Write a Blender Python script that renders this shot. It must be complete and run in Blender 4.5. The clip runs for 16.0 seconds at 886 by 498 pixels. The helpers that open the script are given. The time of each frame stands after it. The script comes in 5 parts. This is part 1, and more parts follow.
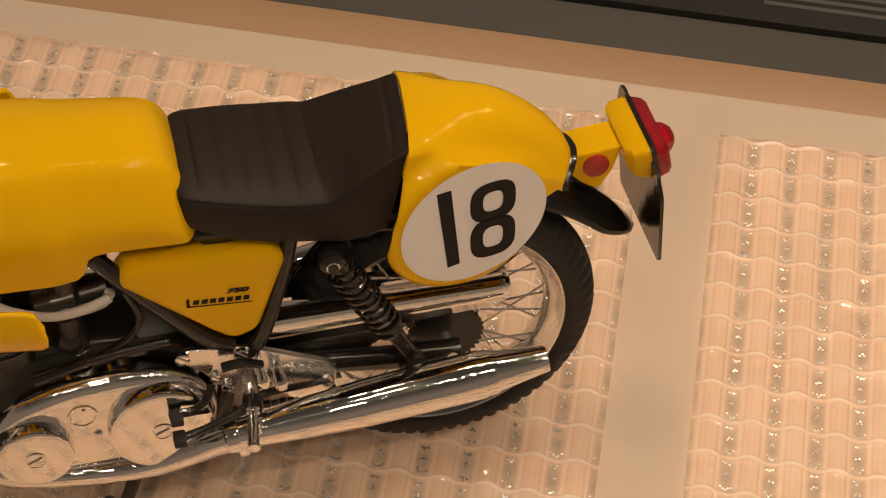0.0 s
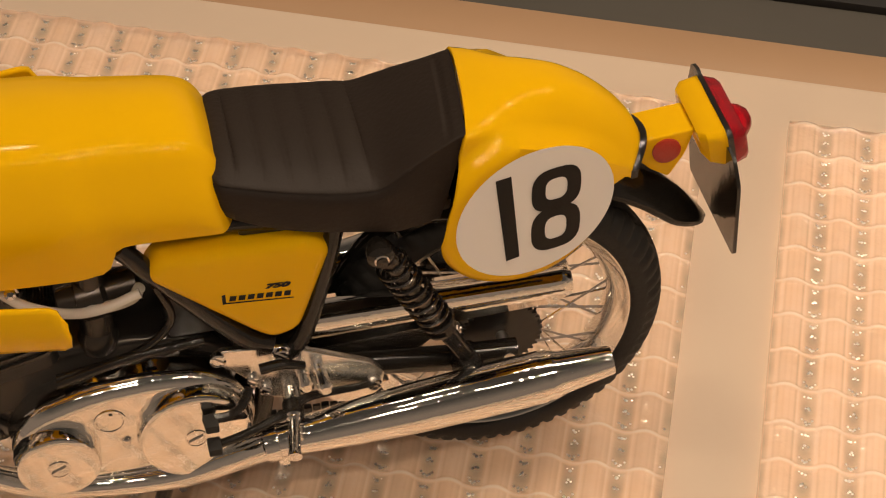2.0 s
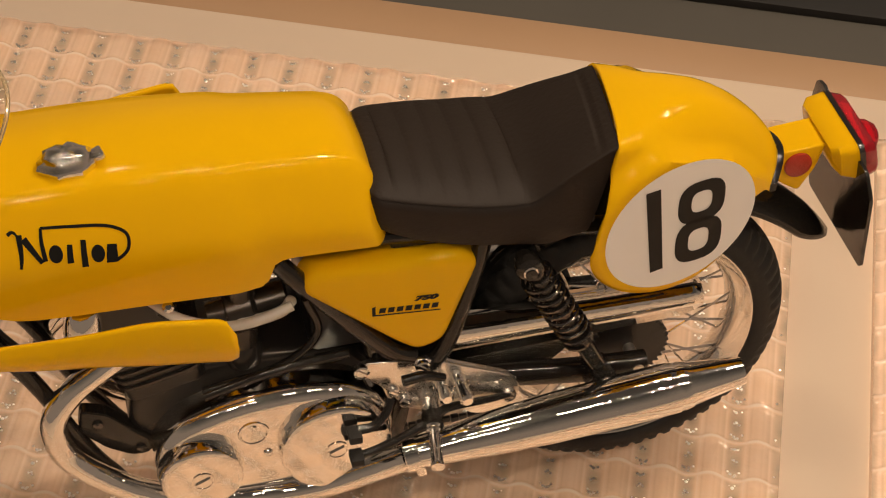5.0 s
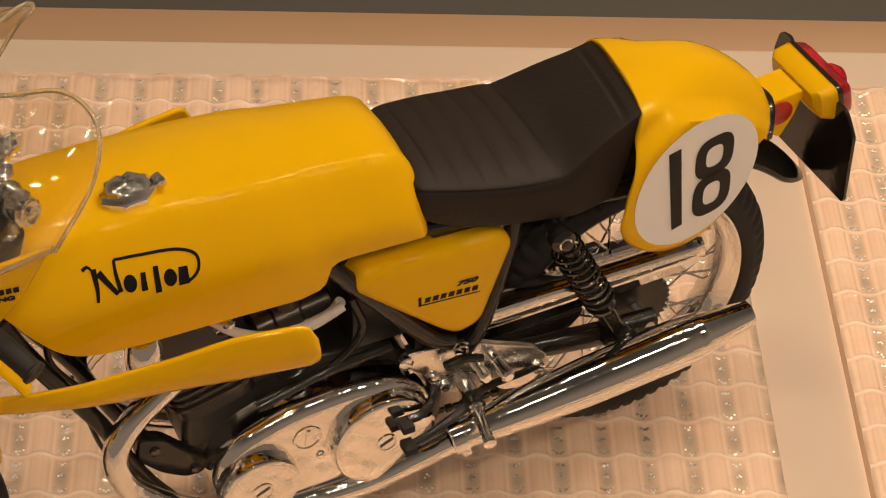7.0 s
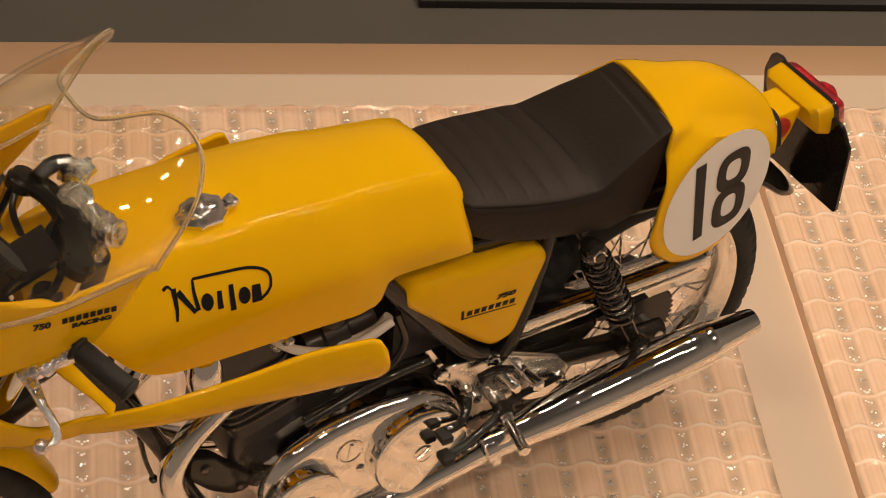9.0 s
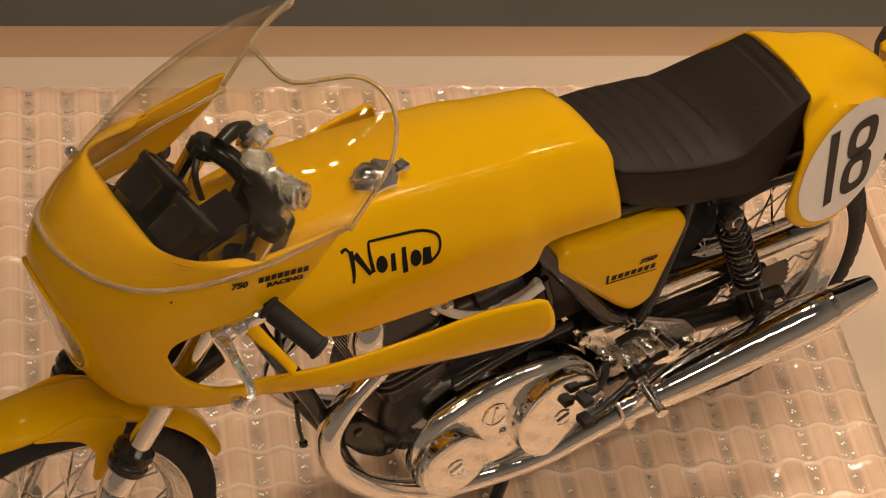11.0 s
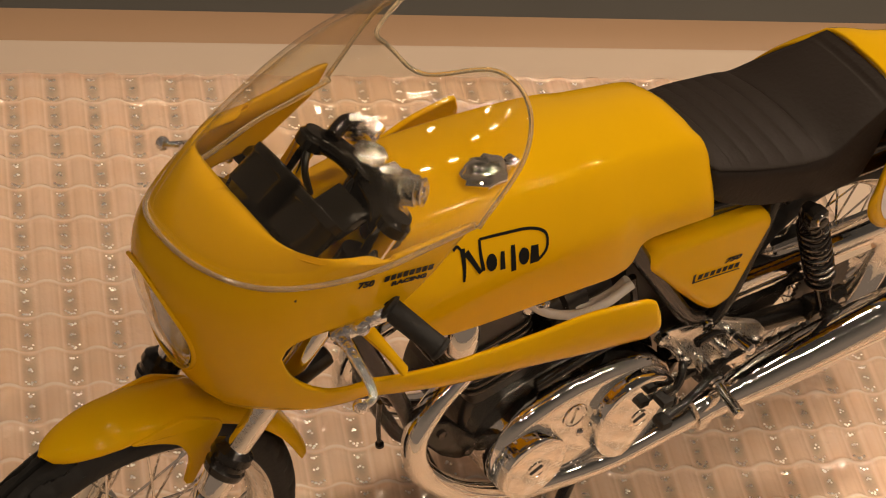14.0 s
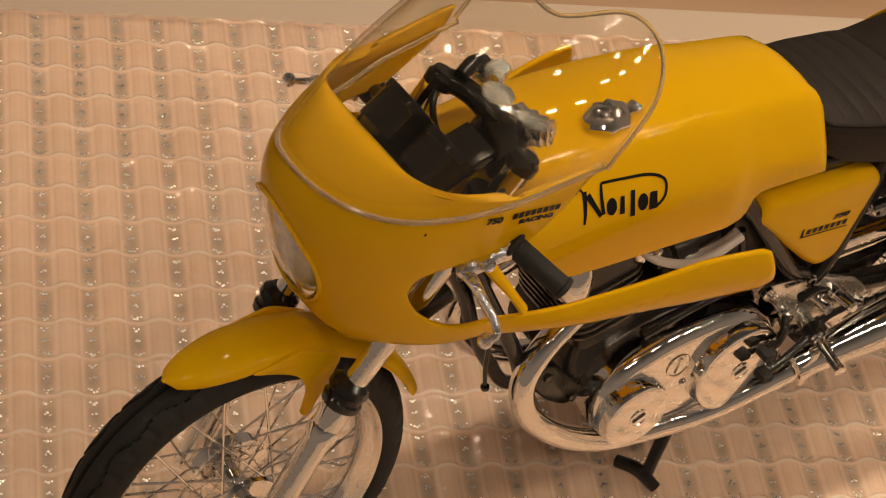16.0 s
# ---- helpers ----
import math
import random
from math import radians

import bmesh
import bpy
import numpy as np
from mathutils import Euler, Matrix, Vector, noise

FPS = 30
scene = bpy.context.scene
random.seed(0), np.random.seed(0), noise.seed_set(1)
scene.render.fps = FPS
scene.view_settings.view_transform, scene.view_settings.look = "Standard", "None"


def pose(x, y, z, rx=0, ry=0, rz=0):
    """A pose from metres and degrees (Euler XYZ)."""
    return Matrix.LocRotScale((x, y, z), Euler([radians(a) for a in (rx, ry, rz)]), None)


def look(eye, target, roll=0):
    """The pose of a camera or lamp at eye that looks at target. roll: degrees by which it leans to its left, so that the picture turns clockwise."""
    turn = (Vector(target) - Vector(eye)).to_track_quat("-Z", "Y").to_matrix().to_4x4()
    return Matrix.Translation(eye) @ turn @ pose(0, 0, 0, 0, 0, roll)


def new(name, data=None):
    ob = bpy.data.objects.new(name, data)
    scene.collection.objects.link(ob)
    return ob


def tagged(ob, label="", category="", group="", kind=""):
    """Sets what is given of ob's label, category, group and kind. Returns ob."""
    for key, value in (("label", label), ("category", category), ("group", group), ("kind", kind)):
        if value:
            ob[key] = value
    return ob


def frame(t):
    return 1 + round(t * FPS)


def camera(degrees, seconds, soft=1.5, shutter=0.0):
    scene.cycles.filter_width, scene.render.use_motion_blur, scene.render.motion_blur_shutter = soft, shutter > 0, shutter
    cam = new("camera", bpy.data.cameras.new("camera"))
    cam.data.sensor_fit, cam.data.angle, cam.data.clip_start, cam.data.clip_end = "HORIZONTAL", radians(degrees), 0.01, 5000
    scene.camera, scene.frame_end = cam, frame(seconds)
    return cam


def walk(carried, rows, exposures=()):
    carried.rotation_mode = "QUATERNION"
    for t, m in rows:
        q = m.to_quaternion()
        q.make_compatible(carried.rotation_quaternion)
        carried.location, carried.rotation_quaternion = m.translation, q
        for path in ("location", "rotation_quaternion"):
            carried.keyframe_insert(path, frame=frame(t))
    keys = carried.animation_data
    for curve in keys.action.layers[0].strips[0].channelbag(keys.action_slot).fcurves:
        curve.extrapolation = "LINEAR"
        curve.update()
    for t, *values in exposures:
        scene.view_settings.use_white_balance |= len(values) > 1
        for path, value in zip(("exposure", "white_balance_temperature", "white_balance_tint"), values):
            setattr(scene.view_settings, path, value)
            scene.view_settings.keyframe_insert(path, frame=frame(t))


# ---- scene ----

# the path of the camera: seconds, place in metres, turn in degrees
PATH = [
    (0, 0.02021, -0.26332, 0.40609, 39.118, -1.641, -13.236),
    (0.5, 0.02416, -0.25628, 0.39602, 39.488, -1.071, -13.054),
    (1, 0.02561, -0.24654, 0.38634, 39.395, -0.640, -12.422),
    (1.5, 0.02355, -0.24297, 0.37960, 39.333, -0.906, -12.309),
    (2, 0.02016, -0.24261, 0.37878, 39.087, -1.015, -12.633),
    (2.5, 0.01754, -0.24429, 0.37753, 39.081, -1.035, -13.339),
    (3, 0.00981, -0.24392, 0.37746, 39.347, -0.937, -14.057),
    (3.5, 0.00330, -0.24232, 0.37837, 39.469, -1.352, -14.436),
    (4, 0.00262, -0.24422, 0.37924, 39.702, -1.785, -14.602),
    (4.5, -0.00135, -0.24473, 0.38069, 40.031, -1.710, -14.017),
    (5, -0.01831, -0.24093, 0.38106, 39.990, -1.898, -13.656),
    (5.2, -0.02691, -0.24306, 0.38102, 39.910, -2.494, -14.523),
    (7.3, -0.09050, -0.22978, 0.38704, 40.945, -3.863, -25.985),
    (7.5, -0.09576, -0.22953, 0.38921, 41.084, -4.442, -26.694),
    (8, -0.11226, -0.22620, 0.38760, 41.571, -5.651, -28.163),
    (8.2, -0.11755, -0.22334, 0.38782, 41.763, -6.005, -28.538),
    (10.3, -0.16419, -0.21520, 0.38666, 42.880, -7.308, -31.112),
    (10.5, -0.16935, -0.21283, 0.38627, 42.866, -7.238, -31.111),
    (11, -0.17813, -0.20946, 0.38414, 42.804, -7.675, -31.253),
    (11.5, -0.18694, -0.20626, 0.38449, 42.979, -8.249, -31.654),
    (12, -0.19266, -0.20051, 0.38160, 43.017, -8.705, -31.994),
    (12.5, -0.19705, -0.19291, 0.37912, 43.132, -9.105, -32.665),
    (13, -0.20192, -0.18615, 0.37694, 43.067, -9.640, -33.107),
    (13.5, -0.20577, -0.18085, 0.37394, 42.859, -10.437, -33.157),
    (14, -0.21081, -0.17832, 0.37036, 42.781, -10.869, -33.487),
    (14.5, -0.21502, -0.17599, 0.36862, 42.702, -10.948, -33.843),
    (15, -0.22093, -0.17408, 0.36724, 42.443, -11.201, -33.516),
    (15.5, -0.22351, -0.17609, 0.36694, 42.163, -11.539, -32.803),
    (16, -0.22839, -0.17705, 0.36596, 41.728, -11.353, -31.362),]
cam = camera(25.49, 16.0, soft=1.1)
walk(cam, [(t, pose(*p)) for t, *p in PATH], [(0, -0.17), (1.5, -0.02), (3, 0.06), (8, 0.02), (10.5, -0.08), (16, -0.11)])

# ---------------------------------------------------------------- light
world = bpy.data.worlds.new("showroom_dark")
world.use_nodes = True
bg = world.node_tree.nodes["Background"]
coord = world.node_tree.nodes.new("ShaderNodeTexCoord")
height = world.node_tree.nodes.new("ShaderNodeSeparateXYZ")
fade = world.node_tree.nodes.new("ShaderNodeMapRange")          # a lit hall all round under a dimmer, greyer ceiling
fade.inputs["From Min"].default_value, fade.inputs["From Max"].default_value = 0.30, 0.78
fade.inputs["To Min"].default_value, fade.inputs["To Max"].default_value = 0.20, 0.045
tint = world.node_tree.nodes.new("ShaderNodeMix")
tint.data_type = "RGBA"
tint.inputs[6].default_value, tint.inputs[7].default_value = (1.0, 0.72, 0.52, 1), (0.98, 0.80, 0.62, 1)
up = world.node_tree.nodes.new("ShaderNodeMapRange")
up.inputs["From Min"].default_value, up.inputs["From Max"].default_value = 0.30, 0.78
world.node_tree.links.new(coord.outputs["Generated"], height.inputs[0])
world.node_tree.links.new(height.outputs["Z"], fade.inputs["Value"])
world.node_tree.links.new(height.outputs["Z"], up.inputs["Value"])
world.node_tree.links.new(up.outputs[0], tint.inputs[0])
world.node_tree.links.new(tint.outputs[2], bg.inputs[0])
world.node_tree.links.new(fade.outputs[0], bg.inputs[1])
scene.world = world
WARM = (1.0, 0.78, 0.57)


def area_lamp(name, eye, target, size_x, size_y, watts, color=WARM):
    d = bpy.data.lights.new(name, "AREA")
    d.shape, d.size, d.size_y, d.energy, d.color = "RECTANGLE", size_x, size_y, watts, color
    ob = new(name, d)
    ob.matrix_world = look(eye, target)
    return ob


# LED strips under the top of the showcase: one behind the model, one in front
for k, (back, front) in enumerate(((0.03, 0.42), (0.07, 0.25), (0.30, 0.10), (0.44, 0.21), (0.54, 0.31), (0.57, 0.33))):
    x = -0.14 + 0.12 * k
    area_lamp("led_strip_light", (x, 0.09, 0.58), (x * 0.8, 0.0, 0.0), 0.05, 0.008, back)
    area_lamp("led_strip_light", (x - 0.04, -0.36 if k < 2 else -0.28, 0.59), (x * 0.6, 0.0, 0.05), 0.04, 0.007, front)

# ceiling spots of the hall, high above
for x, y in ((-0.9, 0.7), (0.2, 1.3), (1.2, 0.5), (-0.3, -0.5), (0.8, -0.9), (-1.2, -1.1)):
    area_lamp("ceiling_spot_light", (x, y, 2.3), (0, 0, 0), 0.09, 0.09, 1.6)

# ---------------------------------------------------------------- materials


def material(name, color, rough=0.5, metal=0.0, var=0.0, scale=60.0, bump=0.0, bump_scale=400.0, coat=0.0, spec=0.5,
             rough_var=0.0, relief=0.0004):
    m = bpy.data.materials.new(name)
    m.use_nodes = True
    nt = m.node_tree
    b = nt.nodes["Principled BSDF"]
    b.inputs["Base Color"].default_value = (*color, 1)
    b.inputs["Roughness"].default_value = rough
    b.inputs["Metallic"].default_value = metal
    b.inputs["Coat Weight"].default_value = coat
    b.inputs["Coat Roughness"].default_value = 0.06
    b.inputs["Specular IOR Level"].default_value = spec
    tc = nt.nodes.new("ShaderNodeTexCoord")
    if var or rough_var:
        n = nt.nodes.new("ShaderNodeTexNoise")
        n.inputs["Scale"].default_value = scale
        n.inputs["Detail"].default_value = 6
        nt.links.new(tc.outputs["Object"], n.inputs["Vector"])
        if var:
            r = nt.nodes.new("ShaderNodeMix")
            r.data_type = "RGBA"
            r.inputs[6].default_value = (*[c * (1 - var) for c in color], 1)
            r.inputs[7].default_value = (*[min(1, c * (1 + var)) for c in color], 1)
            nt.links.new(n.outputs["Fac"], r.inputs[0])
            nt.links.new(r.outputs[2], b.inputs["Base Color"])
        if rough_var:
            mr = nt.nodes.new("ShaderNodeMapRange")
            mr.inputs["To Min"].default_value = max(0.0, rough - rough_var)
            mr.inputs["To Max"].default_value = rough + rough_var
            nt.links.new(n.outputs["Fac"], mr.inputs["Value"])
            nt.links.new(mr.outputs[0], b.inputs["Roughness"])
    if bump:
        n2 = nt.nodes.new("ShaderNodeTexNoise")
        n2.inputs["Scale"].default_value = bump_scale
        n2.inputs["Detail"].default_value = 4
        nt.links.new(tc.outputs["Object"], n2.inputs["Vector"])
        bp = nt.nodes.new("ShaderNodeBump")
        bp.inputs["Strength"].default_value = bump
        bp.inputs["Distance"].default_value = relief
        nt.links.new(n2.outputs["Fac"], bp.inputs["Height"])
        nt.links.new(bp.outputs[0], b.inputs["Normal"])
    return m


def clear_material(name, color, rough, ior=1.49, mix=1.0):
    m = material(name, color, rough)
    b = m.node_tree.nodes["Principled BSDF"]
    b.inputs["Transmission Weight"].default_value = mix
    b.inputs["IOR"].default_value = ior
    return m


YELLOW = material("yellow_gloss_paint", (0.78, 0.44, 0.003), 0.07, var=0.03, scale=120, bump=0.03, bump_scale=500, spec=0.16,
                  rough_var=0.03)
CHROME = material("chrome_plated_plastic", (0.86, 0.84, 0.80), 0.06, 1.0, bump=0.14, bump_scale=380, rough_var=0.03)
FOIL = material("crinkled_chrome_plating", (0.86, 0.84, 0.80), 0.08, 1.0, bump=1.0, bump_scale=650, rough_var=0.03, relief=0.0007)
BRIGHT = material("bright_plated_plastic", (0.90, 0.87, 0.82), 0.24, 1.0, bump=0.1, rough_var=0.05)
SATIN = material("satin_silver_plastic", (0.55, 0.53, 0.50), 0.32, 0.9, var=0.1, bump=0.1)
BLACK = material("gloss_black_plastic", (0.014, 0.012, 0.010), 0.15, var=0.2, bump=0.3, bump_scale=260)
DARK = material("matt_black_plastic", (0.013, 0.012, 0.011), 0.36, var=0.25, bump=0.2)
SEATMAT = material("matt_black_seat_vinyl", (0.019, 0.0125, 0.009), 0.6, spec=0.3, var=0.2, scale=150, bump=0.35, bump_scale=900)
RUBBER = material("black_rubber", (0.014, 0.013, 0.012), 0.7, var=0.3, scale=200, bump=0.4, bump_scale=700)
WHITE = material("white_decal", (0.78, 0.75, 0.72), 0.35, var=0.03)
INK = material("black_decal", (0.008, 0.008, 0.008), 0.4, var=0.2, spec=0.2)
RED = clear_material("red_clear_plastic", (0.80, 0.008, 0.03), 0.05, mix=0.75)
REDREF = material("red_reflector", (0.40, 0.03, 0.015), 0.3, bump=0.5, bump_scale=1500)
HOSE = clear_material("milky_clear_hose", (0.80, 0.76, 0.70), 0.25, mix=0.35)
CLEAR = clear_material("clear_plastic", (0.99, 0.98, 0.95), 0.02, 1.3)
SPRING = material("dark_steel", (0.13, 0.12, 0.11), 0.2, 0.9)
DARKMETAL = material("dark_grey_metallic", (0.055, 0.05, 0.045), 0.26, 0.6, var=0.2, bump=0.15)
# amber tint paints in the golden refraction along the screen's edge
LIP = clear_material("gold_tinted_clear_edge", (0.92, 0.82, 0.60), 0.12, 1.45, 0.8)
GREYDIAL = material("dial_face", (0.05, 0.05, 0.05), 0.3)
TABLE = material("pale_painted_table", (0.73, 0.585, 0.455), 0.45, var=0.06, scale=14, bump=0.06, bump_scale=300)
EDGE = material("tan_edge_shading", (0.46, 0.29, 0.17), 0.5, var=0.08, scale=20)
GREY = material("dark_grey_shelf", (0.085, 0.078, 0.068), 0.7, var=0.12, scale=25)
BOARD = material("black_printed_board", (0.012, 0.011, 0.011), 0.5, var=0.2)
PRINT = material("grey_print", (0.10, 0.09, 0.085), 0.6)


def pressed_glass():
    """Smooth channels, rougher ribs, refracted light and dark painted into the colour; one attribute drives both."""
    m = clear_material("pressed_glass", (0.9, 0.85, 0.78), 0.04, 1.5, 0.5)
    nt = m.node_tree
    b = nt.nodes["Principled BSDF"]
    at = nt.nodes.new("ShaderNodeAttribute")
    at.attribute_name = "rib_light"
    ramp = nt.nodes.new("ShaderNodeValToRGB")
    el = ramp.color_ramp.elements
    # dark channel centres to pale cross ribs: bent light painted as base colour
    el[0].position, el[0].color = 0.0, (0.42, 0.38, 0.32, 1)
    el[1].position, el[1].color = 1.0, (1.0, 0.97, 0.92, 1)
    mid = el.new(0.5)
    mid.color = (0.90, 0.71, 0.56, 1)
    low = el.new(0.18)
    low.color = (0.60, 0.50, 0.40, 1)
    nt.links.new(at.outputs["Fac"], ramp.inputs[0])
    n = nt.nodes.new("ShaderNodeTexNoise")
    n.inputs["Scale"].default_value = 90
    n.inputs["Detail"].default_value = 5
    tc = nt.nodes.new("ShaderNodeTexCoord")
    nt.links.new(tc.outputs["Object"], n.inputs["Vector"])
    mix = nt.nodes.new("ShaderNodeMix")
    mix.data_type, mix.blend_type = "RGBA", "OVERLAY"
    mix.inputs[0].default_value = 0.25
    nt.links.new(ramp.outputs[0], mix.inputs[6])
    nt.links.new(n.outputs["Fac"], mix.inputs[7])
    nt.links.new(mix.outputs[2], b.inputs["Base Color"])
    mr = nt.nodes.new("ShaderNodeMapRange")
    mr.inputs["To Min"].default_value, mr.inputs["To Max"].default_value = 0.02, 0.12
    nt.links.new(at.outputs["Fac"], mr.inputs["Value"])
    nt.links.new(mr.outputs[0], b.inputs["Roughness"])
    b.inputs["Coat Weight"].default_value = 1.0
    b.inputs["Coat Roughness"].default_value = 0.03
    n2 = nt.nodes.new("ShaderNodeTexNoise")
    n2.inputs["Scale"].default_value = 420
    n2.inputs["Detail"].default_value = 2
    nt.links.new(tc.outputs["Object"], n2.inputs["Vector"])
    bp = nt.nodes.new("ShaderNodeBump")
    bp.inputs["Strength"].default_value, bp.inputs["Distance"].default_value = 0.45, 0.0006
    nt.links.new(n2.outputs["Fac"], bp.inputs["Height"])
    nt.links.new(bp.outputs[0], b.inputs["Normal"])
    nt.links.new(bp.outputs[0], b.inputs["Coat Normal"])
    return m


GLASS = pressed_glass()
# brown tint paints in the dark refracted band at the plate's edge
GLASS_RIM = clear_material("brown_tinted_glass_rim", (0.52, 0.34, 0.22), 0.15, 1.5, 0.25)
# bare metal, so that tiny caps stand in for glints of the glass
GLINT = material("metal_glint_bead", (1.0, 0.97, 0.93), 0.30, 1.0)


def thin_clear(name, color, face):
    """A thin clear sheet: what is behind shows straight through, with gloss on top."""
    m = bpy.data.materials.new(name)
    m.use_nodes = True
    nt = m.node_tree
    out = nt.nodes["Material Output"]
    see = nt.nodes.new("ShaderNodeBsdfTransparent")
    see.inputs["Color"].default_value = (*color, 1)
    gloss = nt.nodes.new("ShaderNodeBsdfGlossy")
    gloss.inputs["Roughness"].default_value = 0.03
    lw = nt.nodes.new("ShaderNodeLayerWeight")
    lw.inputs["Blend"].default_value = 0.5
    edge = nt.nodes.new("ShaderNodeMath")
    edge.operation = "POWER"
    edge.inputs[1].default_value = 4.0
    amount = nt.nodes.new("ShaderNodeMath")
    amount.operation = "MULTIPLY_ADD"
    amount.inputs[1].default_value, amount.inputs[2].default_value = 0.6, face
    nt.links.new(lw.outputs["Facing"], edge.inputs[0])
    nt.links.new(edge.outputs[0], amount.inputs[0])
    mix = nt.nodes.new("ShaderNodeMixShader")
    nt.links.new(amount.outputs[0], mix.inputs[0])
    nt.links.new(see.outputs[0], mix.inputs[1])
    nt.links.new(gloss.outputs[0], mix.inputs[2])
    nt.links.new(mix.outputs[0], out.inputs["Surface"])
    return m


SCREEN = thin_clear("clear_windscreen_plastic", (0.97, 0.95, 0.90), 0.035)

# ---------------------------------------------------------------- mesh helpers (all lengths in cm)
CM = 0.01


def part(name, bm, mat, parent=None, label="", sharp=38, solid=0.0, doubles=0.0005):
    if doubles:
        bmesh.ops.remove_doubles(bm, verts=bm.verts, dist=doubles)
    bmesh.ops.recalc_face_normals(bm, faces=bm.faces)
    lim = radians(sharp)
    for f in bm.faces:
        f.smooth = True
    for e in bm.edges:
        if len(e.link_faces) == 2 and e.calc_face_angle(0) > lim:
            e.smooth = False
    bmesh.ops.scale(bm, vec=(CM, CM, CM), verts=bm.verts)
    me = bpy.data.meshes.new(name)
    bm.to_mesh(me)
    bm.free()
    for one in mat if isinstance(mat, (list, tuple)) else [mat]:
        me.materials.append(one)
    ob = new(name, me)
    ob.parent = parent
    if solid:
        s = ob.modifiers.new("thickness", "SOLIDIFY")
        s.thickness, s.offset = solid * CM, -1
    if label:
        tagged(ob, label)
    return ob


def grid(bm, rows, closed=False):
    """A skin over rows of points."""
    vs = [[bm.verts.new(p) for p in r] for r in rows]
    out = []
    for a, b in zip(vs, vs[1:]):
        n = len(a)
        for i in range(n if closed else n - 1):
            q = (a[i], a[(i + 1) % n], b[(i + 1) % n], b[i])
            out.append(bm.faces.new(q))
    return vs, out


def capped(bm, rings):
    vs, _ = grid(bm, rings, True)
    bm.faces.new(vs[0][::-1])
    bm.faces.new(vs[-1])
    return vs


def frame_of(d):
    d = Vector(d).normalized()
    a = Vector((0, 0, 1)) if abs(d.z) < 0.9 else Vector((1, 0, 0))
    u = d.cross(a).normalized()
    return u, u.cross(d).normalized(), d


def lathe(bm, base, axis, profile, n=24):
    """profile: (distance along the axis, radius)."""
    u, v, d = frame_of(axis)
    base = Vector(base)
    rings = [[base + d * h + (u * math.cos(2 * math.pi * i / n) + v * math.sin(2 * math.pi * i / n)) * max(r, 1e-3)
              for i in range(n)] for h, r in profile]
    return capped(bm, rings)


def rod(bm, p0, p1, r0, r1=None, n=12):
    a, b = Vector(p0), Vector(p1)
    return lathe(bm, a, b - a, [(0, r0), ((b - a).length, r0 if r1 is None else r1)], n)


def spline(pts, steps=8):
    """Catmull-Rom through the points, which may carry extra values such as a radius."""
    p = [np.array(q, float) for q in pts]
    p = [2 * p[0] - p[1]] + p + [2 * p[-1] - p[-2]]
    out = []
    for i in range(1, len(p) - 2):
        for k in range(steps):
            t = k / steps
            a, b, c, d = p[i - 1:i + 3]
            out.append(0.5 * (2 * b + (c - a) * t + (2 * a - 5 * b + 4 * c - d) * t * t + (3 * b - a - 3 * c + d) * t ** 3))
    out.append(p[-2])
    return out


def tube(bm, pts, n=12, steps=8, flat=1.0):
    """A pipe through points (x, y, z, radius)."""
    path = spline(pts, steps)
    u = None
    rings = []
    for i, q in enumerate(path):
        a, b = path[max(0, i - 1)][:3], path[min(len(path) - 1, i + 1)][:3]
        d = Vector(b - a).normalized()
        if u is None:
            u = frame_of(d)[0]
        u = (u - d * u.dot(d)).normalized()
        v = d.cross(u)
        rings.append([Vector(q[:3]) + (u * math.cos(2 * math.pi * k / n) + v * flat * math.sin(2 * math.pi * k / n)) * q[3]
                      for k in range(n)])
    return capped(bm, rings)


def box(bm, c, size, turn=(0, 0, 0), bevel=0.0):
    r = bmesh.ops.create_cube(bm, size=1)
    m = Matrix.LocRotScale(Vector(c), Euler([radians(a) for a in turn]), Vector(size))
    bmesh.ops.transform(bm, matrix=m, verts=r["verts"])
    if bevel:
        es = list({e for v in r["verts"] for e in v.link_edges})
        bmesh.ops.bevel(bm, geom=es, offset=bevel, segments=2, affect="EDGES", profile=0.6)


def inset(outline, d):
    """The outline moved inwards by d."""
    area = sum(p[0] * q[1] - q[0] * p[1] for p, q in zip(outline, outline[1:] + outline[:1]))
    sg = 1 if area > 0 else -1
    out = []
    for i, p in enumerate(outline):
        a, b = Vector(outline[i - 1]), Vector(outline[(i + 1) % len(outline)])
        t = (b - a).normalized()
        out.append((p[0] - sg * t.y * d, p[1] + sg * t.x * d))
    return out


def plate(bm, outline, y0, y1, bevel=0.0, lift=None, segments=4):
    """A flat piece with an outline in x and z, from y0 (outer, with a rounded edge) to y1."""
    lift = lift or (lambda x, z: 0.0)
    s = 1 if y1 > y0 else -1
    rings = [(y1, 0.0)]
    if bevel:
        rings += [(y0 + s * bevel * (1 - math.sin(math.pi / 2 * k / segments)), bevel * (1 - math.cos(math.pi / 2 * k / segments))) for k in range(segments + 1)]
    else:
        rings += [(y0, 0.0)]
    capped(bm, [[(x, y + lift(x, z), z) for x, z in inset(outline, d)] for y, d in rings])


def rounded(outline, r, n=4):
    """Round the corners of an outline."""
    out = []
    for i, p in enumerate(outline):
        p, a, b = Vector(p), Vector(outline[i - 1]), Vector(outline[(i + 1) % len(outline)])
        k = min(r, (a - p).length * 0.45, (b - p).length * 0.45)
        s, e = p + (a - p).normalized() * k, p + (b - p).normalized() * k
        for j in range(n + 1):
            t = j / n
            out.append(tuple(s * (1 - t) ** 2 + p * 2 * t * (1 - t) + e * t * t))
    return out


